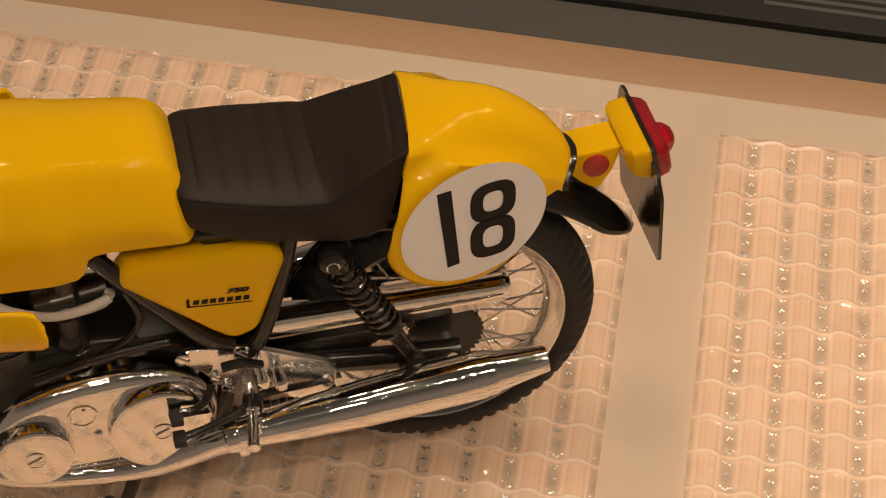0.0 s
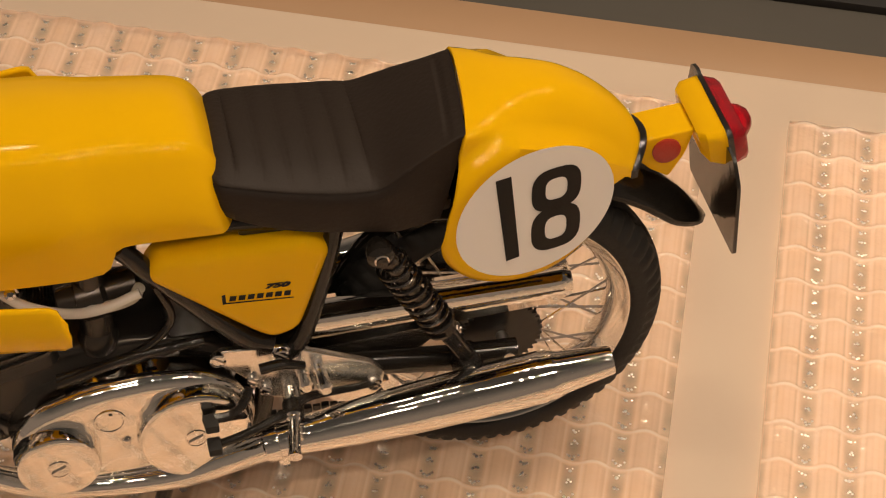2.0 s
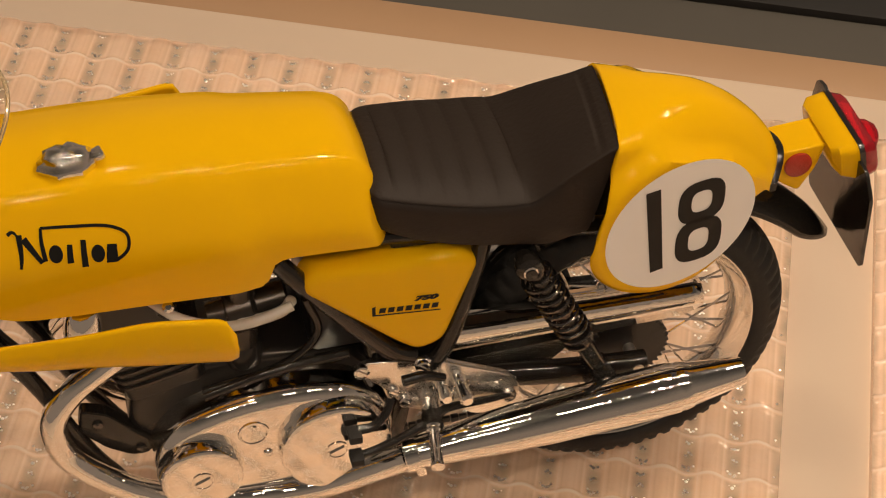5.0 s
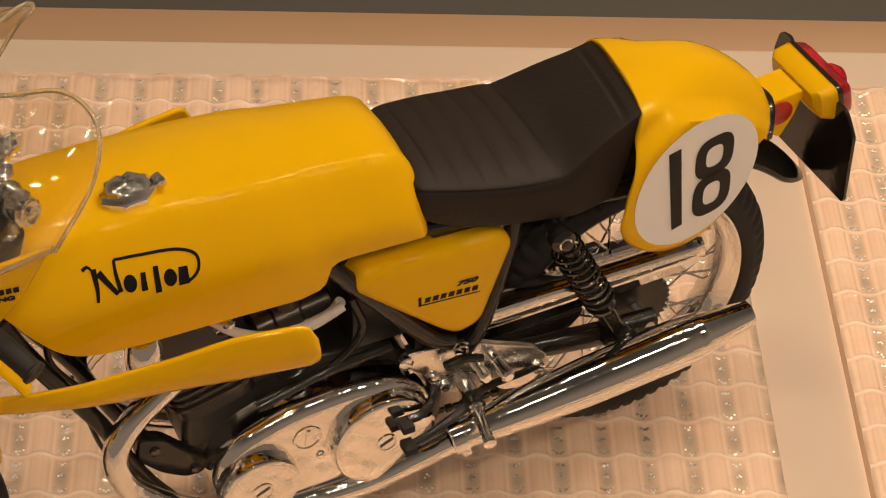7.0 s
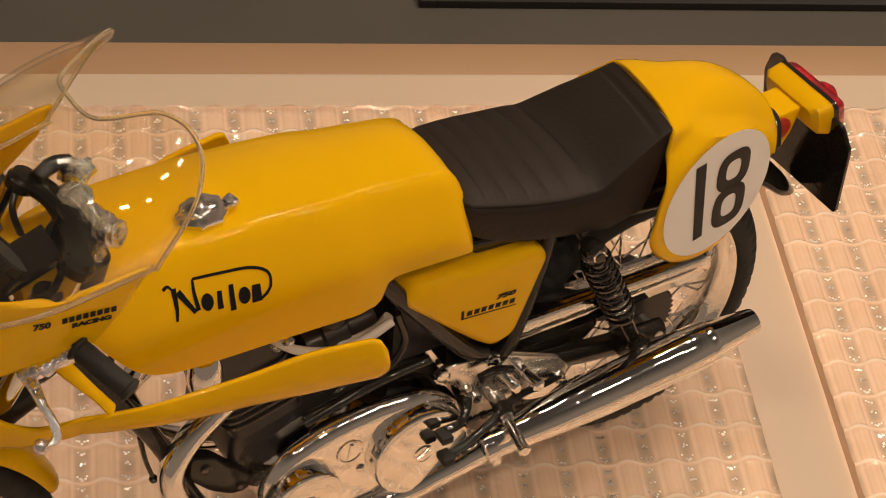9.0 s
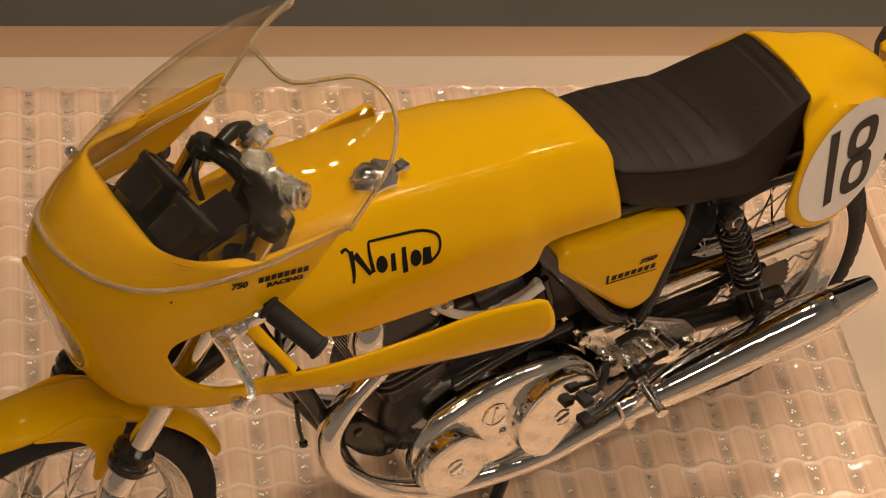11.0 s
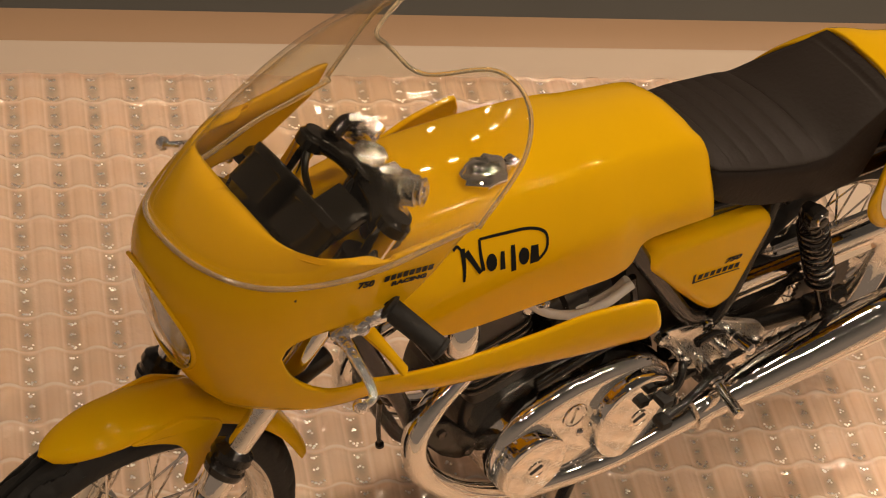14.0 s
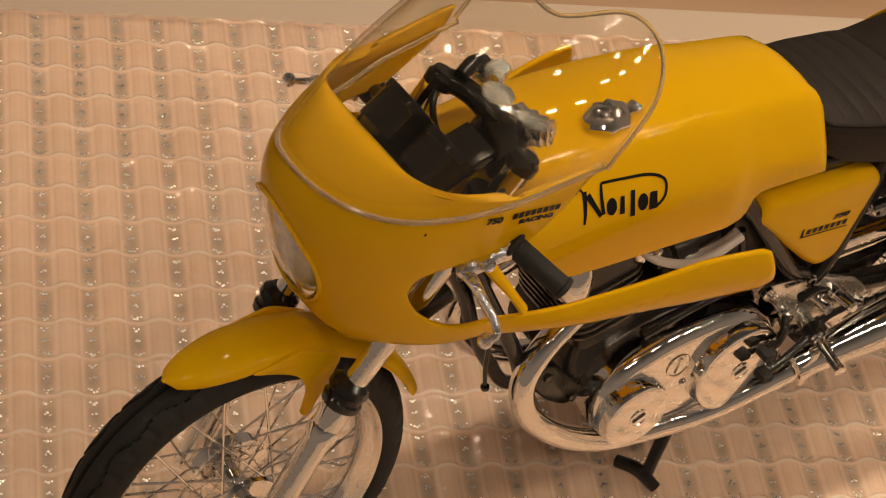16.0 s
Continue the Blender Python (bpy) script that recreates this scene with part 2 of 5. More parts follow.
def smooth_table(*pairs):
    pts = spline([(a, b) for a, b in pairs], 10)
    xs, ys = [p[0] for p in pts], [p[1] for p in pts]
    return lambda x: float(np.interp(x, xs, ys))


def thing(name, label, category, m=None, **more):
    ob = new(name)
    ob.empty_display_size = 0.01
    if m is not None:
        ob.matrix_world = m
    return tagged(ob, label, category, **more)


# ---------------------------------------------------------------- the table and its glass plates
TURN = -22.5
TABLE_POSE = pose(0, 0, 0, 0, 0, TURN)


def table_top():
    bm = bmesh.new()
    box(bm, (0, -15.75, -1.5), (160, 65.3, 2.0), bevel=0.25)
    ob = part("table_top", bm, TABLE)
    ob.matrix_world = TABLE_POSE
    tagged(ob, "pale pinkish painted table top of the display", "table", kind="structure")
    # tan colour paints in the shading towards the table's back edge
    bm = bmesh.new()
    box(bm, (0, 17.75, -1.70), (160, 1.7, 2.0), bevel=0.5)
    ob = part("trim", bm, EDGE)
    ob.matrix_world = TABLE_POSE
    tagged(ob, "tan strip along the back of the table, shading painted into it", "trim", kind="structure")
    bm = bmesh.new()
    box(bm, (0, 48.5, -2.2), (200, 60, 2.0))
    ob = part("ground", bm, GREY)
    ob.matrix_world = TABLE_POSE
    tagged(ob, "dark grey matt ledge behind the table", "ledge", kind="structure")


GLASS_T = 0.45    # thickness of a glass plate


def smooth_step(a, b, x):
    t = min(1.0, max(0.0, (x - a) / (b - a)))
    return t * t * (3 - 2 * t)


def glass_plate(u0, u1, v0, v1, phase, shift, pitch=1.07, steps=22):
    """A pressed glass plate: round ribs, channels with small metal glint caps, thin waved cross ribs."""
    nu, nv = round((u1 - u0) / pitch), round((v1 - v0) / pitch)
    pu, pv = (u1 - u0) / nu, (v1 - v0) / nv
    rnd = random.Random(int(u0 * 10))
    jit = [[rnd.uniform(-1, 1) for _ in range(nu + 3)] for _ in range(nv + 3)]
    # extra lines along each cross rib keep it crisp
    ds = (-0.5, -0.4, -0.3, -0.22, -0.16, -0.11, -0.08, -0.055, -0.03, 0.0, 0.03, 0.055, 0.08, 0.11, 0.16, 0.22, 0.3, 0.4)
    lines = sorted({min(float(nv), max(0.0, j + shift + d)) for j in range(-1, nv + 2) for d in ds})
    cols = [k / steps for k in range(nu * steps + 1)]

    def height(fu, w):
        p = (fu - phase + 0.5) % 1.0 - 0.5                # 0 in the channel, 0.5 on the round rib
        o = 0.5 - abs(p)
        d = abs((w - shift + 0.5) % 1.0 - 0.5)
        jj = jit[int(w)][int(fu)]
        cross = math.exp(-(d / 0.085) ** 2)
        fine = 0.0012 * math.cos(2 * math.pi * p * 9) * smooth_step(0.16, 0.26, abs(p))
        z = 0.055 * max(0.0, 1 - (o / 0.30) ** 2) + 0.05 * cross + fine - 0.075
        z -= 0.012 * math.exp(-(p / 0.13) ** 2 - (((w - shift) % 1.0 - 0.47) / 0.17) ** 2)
        # painted refraction: darker channel centres, paler flanks and cross ribs, thin dark lines
        dim_core = math.exp(-(p / 0.125) ** 2 - (((w - shift) % 1.0 - 0.5) / 0.22) ** 2)
        rib_light = (0.24 + 0.30 * smooth_step(0.10, 0.24, abs(p))) * (0.92 + 0.08 * jj) * (1 - 0.9 * dim_core)
        rib_light += 0.10 * math.exp(-((abs(p) - 0.235) / 0.035) ** 2)
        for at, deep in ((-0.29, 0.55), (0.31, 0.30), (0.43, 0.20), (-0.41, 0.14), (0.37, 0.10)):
            rib_light *= 1 - deep * math.exp(-((p - at) / 0.026) ** 2)
        return z, max(rib_light, (0.62 + 0.26 * smooth_step(0.1, 0.4, abs(p))) * math.exp(-(d / 0.075) ** 2)), cross, p, jj

    rows, ribs = [], []
    for w in lines:
        row = []
        for fu in cols:
            z, rib_light, cross, p, jj = height(fu, w)
            bend = -0.05 * math.cos(2 * math.pi * p) + 0.012 * jj * cross
            fv = min(float(nv), max(0.0, w + bend * (1 if 0 < w < nv else 0)))
            row.append((u0 + fu * pu, v0 + fv * pv, z))
            ribs.append(rib_light)
        rows.append(row)
    bm = bmesh.new()
    layer = bm.verts.layers.float.new("rib_light")
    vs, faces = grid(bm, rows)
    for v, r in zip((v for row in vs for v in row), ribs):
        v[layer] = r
    rims = (vs[0], [r[-1] for r in vs], vs[-1][::-1], [r[0] for r in vs][::-1])
    for top in rims:
        bot = [bm.verts.new((v.co.x, v.co.y, -GLASS_T)) for v in top]
        for k in range(len(top) - 1):
            bm.faces.new((top[k], bot[k], bot[k + 1], top[k + 1])).material_index = 2
    # low round metal caps in every cell of a channel, added as the glass's sparkle
    lens = []
    for i in range(nu + 1):
        for j in range(nv + 1):
            for du, dw, r in ((-0.08, 0.84, 0.034), (-0.02, 0.80, 0.040), (0.05, 0.83, 0.034), (0.09, 0.87, 0.028), (0.0, 0.88, 0.030), (-0.05, 0.50, 0.030),
                              (0.0, 0.54, 0.036), (0.05, 0.51, 0.030), (-0.12, 0.20, 0.026), (-0.05, 0.14, 0.030), (0.05, 0.13, 0.026), (0.12, 0.19, 0.026),
                              (0.0, 0.08, 0.024), (0.5, 0.12, 0.022)):
                r *= 1.45
                fu = i + phase + du + rnd.uniform(-0.02, 0.02)
                w = j + shift + dw + rnd.uniform(-0.03, 0.03)
                if not (0.1 < fu < nu - 0.1 and 0.1 < w < nv - 0.1):
                    continue
                z = height(fu, w)[0]
                big = r * rnd.uniform(1.5, 2.4)
                rings = []
                for a in (1.0, 0.75, 0.5, 0.22):
                    q = r * a
                    hgt = math.sqrt(big * big - q * q) - math.sqrt(big * big - r * r)
                    rings.append([(u0 + fu * pu + q * math.cos(math.pi * k / 5), v0 + w * pv + q * math.sin(math.pi * k / 5), z + hgt - 0.004) for k in range(10)])
                vs, faces = grid(bm, rings, True)
                lens.append(bm.faces.new(vs[-1]))
                lens += faces
    for f in lens:
        f.material_index = 1
    ob = part("glass_plate", bm, [GLASS, GLINT, GLASS_RIM], sharp=70, doubles=0)
    ob.matrix_world = TABLE_POSE
    ob.visible_shadow = False
    tagged(ob, "square pressed glass plate with ribbed cells lying on table", "glass plate", group="glass plates on the table")
    return ob


table_top()
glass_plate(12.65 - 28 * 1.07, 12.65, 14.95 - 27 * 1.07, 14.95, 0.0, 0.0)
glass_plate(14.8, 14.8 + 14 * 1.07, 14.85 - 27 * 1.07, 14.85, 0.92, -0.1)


def info_board():
    root = thing("info_board", "black printed information board with small grey text lines", "sign", TABLE_POSE)
    bm = bmesh.new()
    box(bm, (36, 33.58, -1.05), (60, 26, 0.3), bevel=0.04)
    part("panel", bm, BOARD, root)
    rnd = random.Random(8)
    for k in range(4):
        for row in range(6):
            bm = bmesh.new()
            w = 5.2 * rnd.uniform(0.8, 1.0)
            box(bm, (9.2 + 6.6 * k + w / 2, 21.4 + 0.34 * row, -0.893), (w, 0.16, 0.02))
            part("text_line", bm, PRINT, root)


info_board()

# ---------------------------------------------------------------- the model motorcycle
# local axes in cm: x to the tail, y to its right side, z up; the left side is seen
bike = thing("model_motorcycle", "yellow scale model racing motorcycle with chrome engine, clear screen",
             "model motorcycle", pose(0, 0, 0, -8.18, 0, 0))
AXLE = 3.81
FRONT_X, REAR_X = -9.0, 9.3
REAR_AXLE = 4.05


def wheel(x, name, tyre_r, width, label, drum_y, rim_r, axle):
    """A wire wheel: hub > tyre, rim, spokes, brake drum."""
    c = Vector((x, 0, axle))
    bm = bmesh.new()
    lathe(bm, c + Vector((0, -0.75, 0)), (0, 1, 0), [(0, 0.16), (0.12, 0.2), (0.14, 0.62), (0.22, 0.66), (0.3, 0.34), (0.5, 0.26),
                                                   (1.0, 0.26), (1.2, 0.34), (1.28, 0.66), (1.36, 0.62), (1.38, 0.2), (1.5, 0.16)], 28)
    hub = part(name, bm, CHROME, bike, label)
    # tyre with a cut tread
    bm = bmesh.new()
    n, rings = 320, []
    half = width / 2
    base = [(-0.72, 0.00), (-0.93, 0.10), (-1.0, 0.28), (-0.97, 0.46), (-0.86, 0.66), (-0.68, 0.82), (-0.40, 0.945), (-0.1, 0.995), (0.1, 0.995), (0.40, 0.945),
            (0.68, 0.82), (0.86, 0.66), (0.97, 0.46), (1.0, 0.28), (0.93, 0.10), (0.72, 0.0)]
    prof = [tuple(q) for q in spline(base, 4)]
    r_in = rim_r - 0.08
    for k in range(n):
        a = 2 * math.pi * k / n
        ring = []
        for j, (w, h) in enumerate(prof):
            r = r_in + (tyre_r - r_in) * h
            g = abs(w)
            if x > 0:                                     # square blocks at the shoulders, waved ribs between
                if h > 0.42 and g > 0.52 and (k + (2 if w > 0 else 0)) % 5 < 2:
                    r -= 0.085 * smooth_step(0.42, 0.60, h)
                wave = 0.26 + 0.07 * math.sin(2 * math.pi * k / 10)
            else:                                         # long waved grooves, short cuts at the edge
                if h > 0.55 and 0.72 < g and (k + (4 if w > 0 else 0)) % 8 < 2:
                    r -= 0.05
                wave = 0.52 + 0.09 * math.sin(2 * math.pi * k / 16)
            if h > 0.6 and (abs(g - wave) < 0.075 or g < 0.05):
                r -= 0.10
            ring.append((x + r * math.cos(a), w * half, axle + r * math.sin(a)))
        rings.append(ring)
    rings.append(rings[0])
    grid(bm, rings)
    part("tyre", bm, RUBBER, hub, "black rubber tyre with block tread", sharp=50)
    # rim
    bm = bmesh.new()
    rw = half * 0.80
    lathe_ring = [(-rw, 3.2), (-rw - 0.03, 3.16), (-rw, 3.1), (-rw + 0.1, 3.06), (-rw + 0.14, 2.92), (-rw * 0.4, 2.78), (0, 2.74),
                  (rw * 0.4, 2.78), (rw - 0.14, 2.92), (rw - 0.1, 3.06), (rw, 3.1), (rw + 0.03, 3.16), (rw, 3.2)]
    n = 96
    rows = [[(x + (r + rim_r - 3.2) * math.cos(2 * math.pi * k / n), w, axle + (r + rim_r - 3.2) * math.sin(2 * math.pi * k / n)) for k in range(n)] for w, r in lathe_ring]
    grid(bm, rows, True)
    part("rim", bm, CHROME, hub, "polished chrome rim", sharp=60)
    # brake drum and sprocket
    bm = bmesh.new()
    lathe(bm, c + Vector((0, drum_y, 0)), (0, 1 if drum_y < 0 else -1, 0), [(0, 0.3), (0.03, 0.55), (0.06, 0.86), (0.12, 0.92), (0.36, 0.92), (0.40, 0.84), (0.42, 0.4)], 36)
    part("brake_drum", bm, CHROME if x < 0 else DARK, hub)
    bm = bmesh.new()
    lathe(bm, c + Vector((0, -1.5, 0)), (0, 1, 0), [(0, 0.13), (3.0, 0.13)], 12)
    part("axle", bm, SATIN, hub)
    for k in range(40):
        a = 2 * math.pi * k / 40
        side = -1 if k % 2 else 1
        cross = radians(62 if (k // 2) % 2 else -62)
        p0 = (x + 0.62 * math.cos(a + cross), side * 0.5, axle + 0.62 * math.sin(a + cross))
        p1 = (x + (rim_r - 0.42) * math.cos(a), side * 0.08, axle + (rim_r - 0.42) * math.sin(a))
        bm = bmesh.new()
        rod(bm, p0, p1, 0.028, n=6)
        part("spoke", bm, CHROME, hub)
    return hub


front_wheel = wheel(FRONT_X, "front_wheel", 3.86, 1.16, "chrome wire front wheel", 0.62, 3.2, AXLE)
rear_wheel = wheel(REAR_X, "rear_wheel", 3.78, 1.38, "chrome wire rear wheel", 0.66, 2.98, REAR_AXLE)
bm = bmesh.new()
gear = [(REAR_X + (0.92 if k % 4 < 2 else 0.84) * math.cos(math.pi * k / 72), REAR_AXLE + (0.92 if k % 4 < 2 else 0.84) * math.sin(math.pi * k / 72)) for k in range(144)]
plate(bm, gear, -0.78, -0.70)
part("sprocket", bm, DARK, rear_wheel)


# ---- front mudguard
def mudguard():
    bm = bmesh.new()
    rows = []
    for k in range(49):
        t = k / 48
        ang = radians(115.5 - 93.5 * t)
        end = min(1.0, math.sqrt(max(0.0, 1 - (1 - min(t / 0.26, 1)) ** 2)) + 0.02) * min(1.0, math.sqrt(max(0.0, 1 - (1 - min((1 - t) / 0.05, 1)) ** 2)) * 0.2 + 0.8)
        top = 4.22 - 0.02 * t
        hw = 0.66 * end
        drop = 0.30 * end
        row = []
        for j in range(17):
            s = -1 + j / 8
            y = hw * math.sin(s * math.pi / 2) - 0.09
            r = top - drop * (1 - math.cos(s * math.pi / 2)) ** 1.15
            row.append((FRONT_X + r * math.cos(ang), y, AXLE + r * math.sin(ang)))
        rows.append(row)
    grid(bm, rows)
    g = part("front_mudguard", bm, YELLOW, bike, "glossy yellow front mudguard", solid=0.09)
    for side in (-1, 1):
        bm = bmesh.new()
        plate(bm, rounded([(-9.35, 7.72), (-8.2, 7.92), (-7.3, 7.45), (-7.55, 6.85), (-7.95, 6.05), (-8.12, 6.1), (-8.0, 6.75), (-8.25, 7.25), (-8.7, 7.5)], 0.2), side * 0.70 - 0.09, side * 0.60 - 0.09, 0.03)
        part("stay", bm, YELLOW, g)


mudguard()


# ---- fork
def fork_point(z, off=0.0):
    return (FRONT_X - 0.185 + (z - AXLE) * 0.50 + off, z)


for side in (-1, 1):
    y = side * 1.38
    bm = bmesh.new()
    tube(bm, [(*fork_point(z)[:1], y - 0.13 * (z - 7.0), z, r) for z, r in ((6.6, 0.235), (9.6, 0.235), (12.3, 0.235))], 16, 2)
    stan = part("fork_leg", bm, CHROME, bike, "chrome telescopic fork leg")
    bm = bmesh.new()
    (x0, z0), (x1, z1) = fork_point(3.3), fork_point(7.0)
    d = math.hypot(x1 - x0, z1 - z0)
    lathe(bm, (x0, y, z0), (x1 - x0, 0, z1 - z0), [(0, 0.2), (0.06, 0.26), (0.7, 0.29), (d - 1.0, 0.28), (d - 0.98, 0.33), (d - 0.75, 0.33), (d - 0.71, 0.30), (d - 0.1, 0.33), (d, 0.3)], 20)
    part("slider", bm, CHROME, stan)
    bm = bmesh.new()
    (x0, z0), (x1, z1) = fork_point(6.78), fork_point(7.42)
    d = math.hypot(x1 - x0, z1 - z0)
    lathe(bm, (x0, y, z0), (x1 - x0, 0, z1 - z0), [(0, 0.32), (0.05, 0.39), (0.2, 0.41), (0.25, 0.37), (0.36, 0.37), (0.42, 0.42), (d - 0.14, 0.40), (d, 0.25)], 20)
    part("dust_cap", bm, BLACK, stan, "black rubber dust cap")
    bm = bmesh.new()
    box(bm, (FRONT_X + 0.12, side * 1.42, AXLE - 0.02), (0.55, 0.4, 0.7), (0, 26, 0), 0.08)
    part("axle_clamp", bm, SATIN, stan)

# yokes, steering head
bm = bmesh.new()
tube(bm, [(-4.86, 0.86, 12.16, 0.24), (-4.72, 0.52, 12.30, 0.26), (-4.52, 0.0, 12.24, 0.25), (-4.46, -0.6, 12.12, 0.28), (-4.55, -1.2, 12.04, 0.32), (-4.9, -1.85, 12.1, 0.30)], 14, 8, flat=0.8)
yoke = part("top_yoke", bm, BLACK, bike, "gloss black fork yoke with chrome nuts")
bm = bmesh.new()
tube(bm, [(-4.7, 0.3, 12.56, 0.15), (-4.3, 0.5, 12.6, 0.16), (-3.95, 0.62, 12.46, 0.15)], 10, 6)
part("yoke_arm", bm, BLACK, yoke)
for y0 in (0.66, -2.05):
    bm = bmesh.new()
    lathe(bm, (-4.93, y0, 12.2), (0.45, -0.1, 0.89), [(0, 0.31), (0.2, 0.31), (0.25, 0.26), (0.32, 0.24), (0.34, 0.05)], 14)
    part("fork_nut", bm, BLACK, yoke)
bm = bmesh.new()
x9, z9 = fork_point(9.2)
box(bm, (x9 + 0.3, -0.3, z9), (0.9, 3.3, 0.4), (0, -27, 0), 0.12)
part("lower_yoke", bm, DARK, bike)
bm = bmesh.new()
rod(bm, (x9 + 0.75, -0.2, z9 - 0.2), (-4.3, -0.6, 12.2), 0.40, n=18)
part("steering_head", bm, BLACK, bike)


# ---- clip-on bars, grips and levers
def clip_on(side, dy=0.0, dz=0.0, low=0.0):
    y = lambda v: side * v + dy
    bm = bmesh.new()
    rod(bm, (-5.45, y(1.75), 11.2 + low), (-5.28, y(1.8), 11.55 + low), 0.42 if side < 0 else 0.16, n=18)
    rod(bm, (-5.4, y(1.9), 11.3 + low), (-5.2, y(2.75), 11.0 + low), 0.17, n=14)
    bar = part("clip_on_bar", bm, BLACK, bike)
    bm = bmesh.new()
    lathe(bm, (-5.28, y(2.62), 11.04 + low), (0.85, side * 1.30, -0.78), [(0, 0.2), (0.04, 0.28), (0.10, 0.29), (0.14, 0.22), (0.9, 0.21), (1.20, 0.215), (1.23, 0.245), (1.30, 0.24), (1.34, 0.12)], 18)
    part("grip", bm, RUBBER, bar, "black rubber handlebar grip")
    bm = bmesh.new()
    if side > 0:
        rod(bm, (-6.16, y(2.72), 10.6 + dz), (-5.6, y(2.72), 10.95 + low), 0.1, n=10)
    else:
        tube(bm, [(-6.3, y(2.50), 10.62 + dz, 0.12), (-6.05, y(2.58), 10.72 + dz, 0.18), (-5.7, y(2.64), 10.82 + dz, 0.15), (-5.4, y(2.66), 10.92 + dz, 0.19), (-5.2, y(2.68), 10.96 + dz, 0.2)], 12, 6)
    lathe(bm, (-5.9, y(2.75), 10.88 + low), (0, side, 0.5), [(0, 0.05), (0.02, 0.14), (0.16, 0.14), (0.2, 0.05)], 8)
    part("lever_perch", bm, FOIL, bar, "crinkled chrome lever perch")
    bm = bmesh.new()
    tube(bm, ([(-6.18, y(2.52), 10.64 + dz, 0.16)] if side < 0 else []) + [(-6.16, y(2.85), 10.60 + dz, 0.12), (-6.15, y(3.2), 10.46 + dz, 0.095), (-6.08, y(3.5), 10.2 + dz, 0.09), (-6.12, y(3.68), 10.06 + dz, 0.085), (-6.32, y(3.78), 10.06 + dz, 0.075), (-6.42, y(3.8), 10.1 + dz, 0.07)], 12, 6, flat=0.85)
    lathe(bm, (-6.34, y(3.78), 10.08 + dz), (-0.8, side * 0.15, 0.2), [(0, 0.05), (0.03, 0.11), (0.09, 0.145), (0.16, 0.145), (0.22, 0.11), (0.26, 0.04)], 14)
    part("lever", bm, FOIL, bar, "chrome ball-ended hand lever")


clip_on(-1)
clip_on(1, -0.42, 0.75)


# ---- instruments
def instrument(c):
    ax = Vector((0.80, 0, 0.60)).normalized()
    c = Vector(c)
    base = c - ax * 1.15
    bm = bmesh.new()
    lathe(bm, base, ax, [(0, 0.3), (0.05, 0.42), (0.3, 0.50), (0.34, 0.54), (0.95, 0.56), (1.0, 0.60), (1.15, 0.60), (1.17, 0.57), (1.17, 0.50), (1.10, 0.49)], 28)
    cup = part("instrument", bm, BLACK, bike, "gloss black instrument cup with dark dial")
    bm = bmesh.new()
    lathe(bm, base + ax * 1.08, ax, [(0, 0.5), (0.05, 0.5)], 24)
    part("dial", bm, GREYDIAL, cup)
    bm = bmesh.new()
    tube(bm, [(base.x, c.y, base.z, 0.09), (base.x - 0.25, c.y, base.z - 0.4, 0.09), (base.x + 0.1, c.y * 0.7, base.z - 1.2, 0.09), (base.x + 0.9, c.y * 0.5 - 0.3, base.z - 2.0, 0.09)], 8, 6)
    part("drive_cable", bm, DARK, cup)


instrument((-5.94, -0.05, 12.58))
instrument((-5.90, -1.32, 12.48))
bm = bmesh.new()
box(bm, (-6.55, -0.75, 11.85), (1.3, 2.7, 0.2), (0, 38, 0), 0.05)
box(bm, (-5.6, -0.9, 11.75), (1.5, 1.0, 0.2), (0, -20, 0), 0.05)
box(bm, (-6.9, -1.9, 11.7), (0.5, 0.9, 0.5), (0, 38, 20), 0.08)
part("instrument_bracket", bm, BLACK, bike)
for pts in ([(-5.0, 0.55, 12.3, 0.07), (-5.2, 0.35, 12.0, 0.07), (-5.15, 0.2, 11.5, 0.07), (-4.9, 0.0, 10.6, 0.07)],
            [(-4.62, -0.55, 12.2, 0.07), (-4.85, -0.55, 12.0, 0.07), (-4.9, -0.7, 11.6, 0.07), (-4.6, -0.8, 11.3, 0.07)],
            [(-5.4, -2.5, 10.75, 0.07), (-5.9, -2.2, 10.1, 0.07), (-5.5, -1.8, 9.75, 0.07), (-4.6, -1.4, 9.9, 0.07), (-4.1, -1.0, 10.1, 0.07)],
            [(-5.3, -2.2, 11.9, 0.08), (-5.9, -2.2, 11.6, 0.08), (-6.4, -1.8, 11.3, 0.08), (-6.5, -0.9, 11.0, 0.08)],
            [(-5.2, -1.7, 11.4, 0.09), (-5.8, -1.9, 11.35, 0.09), (-6.3, -2.2, 11.5, 0.09), (-6.7, -2.2, 11.3, 0.09)]):
    bm = bmesh.new()
    tube(bm, pts, 8, 8)
    part("cable", bm, DARK, bike)
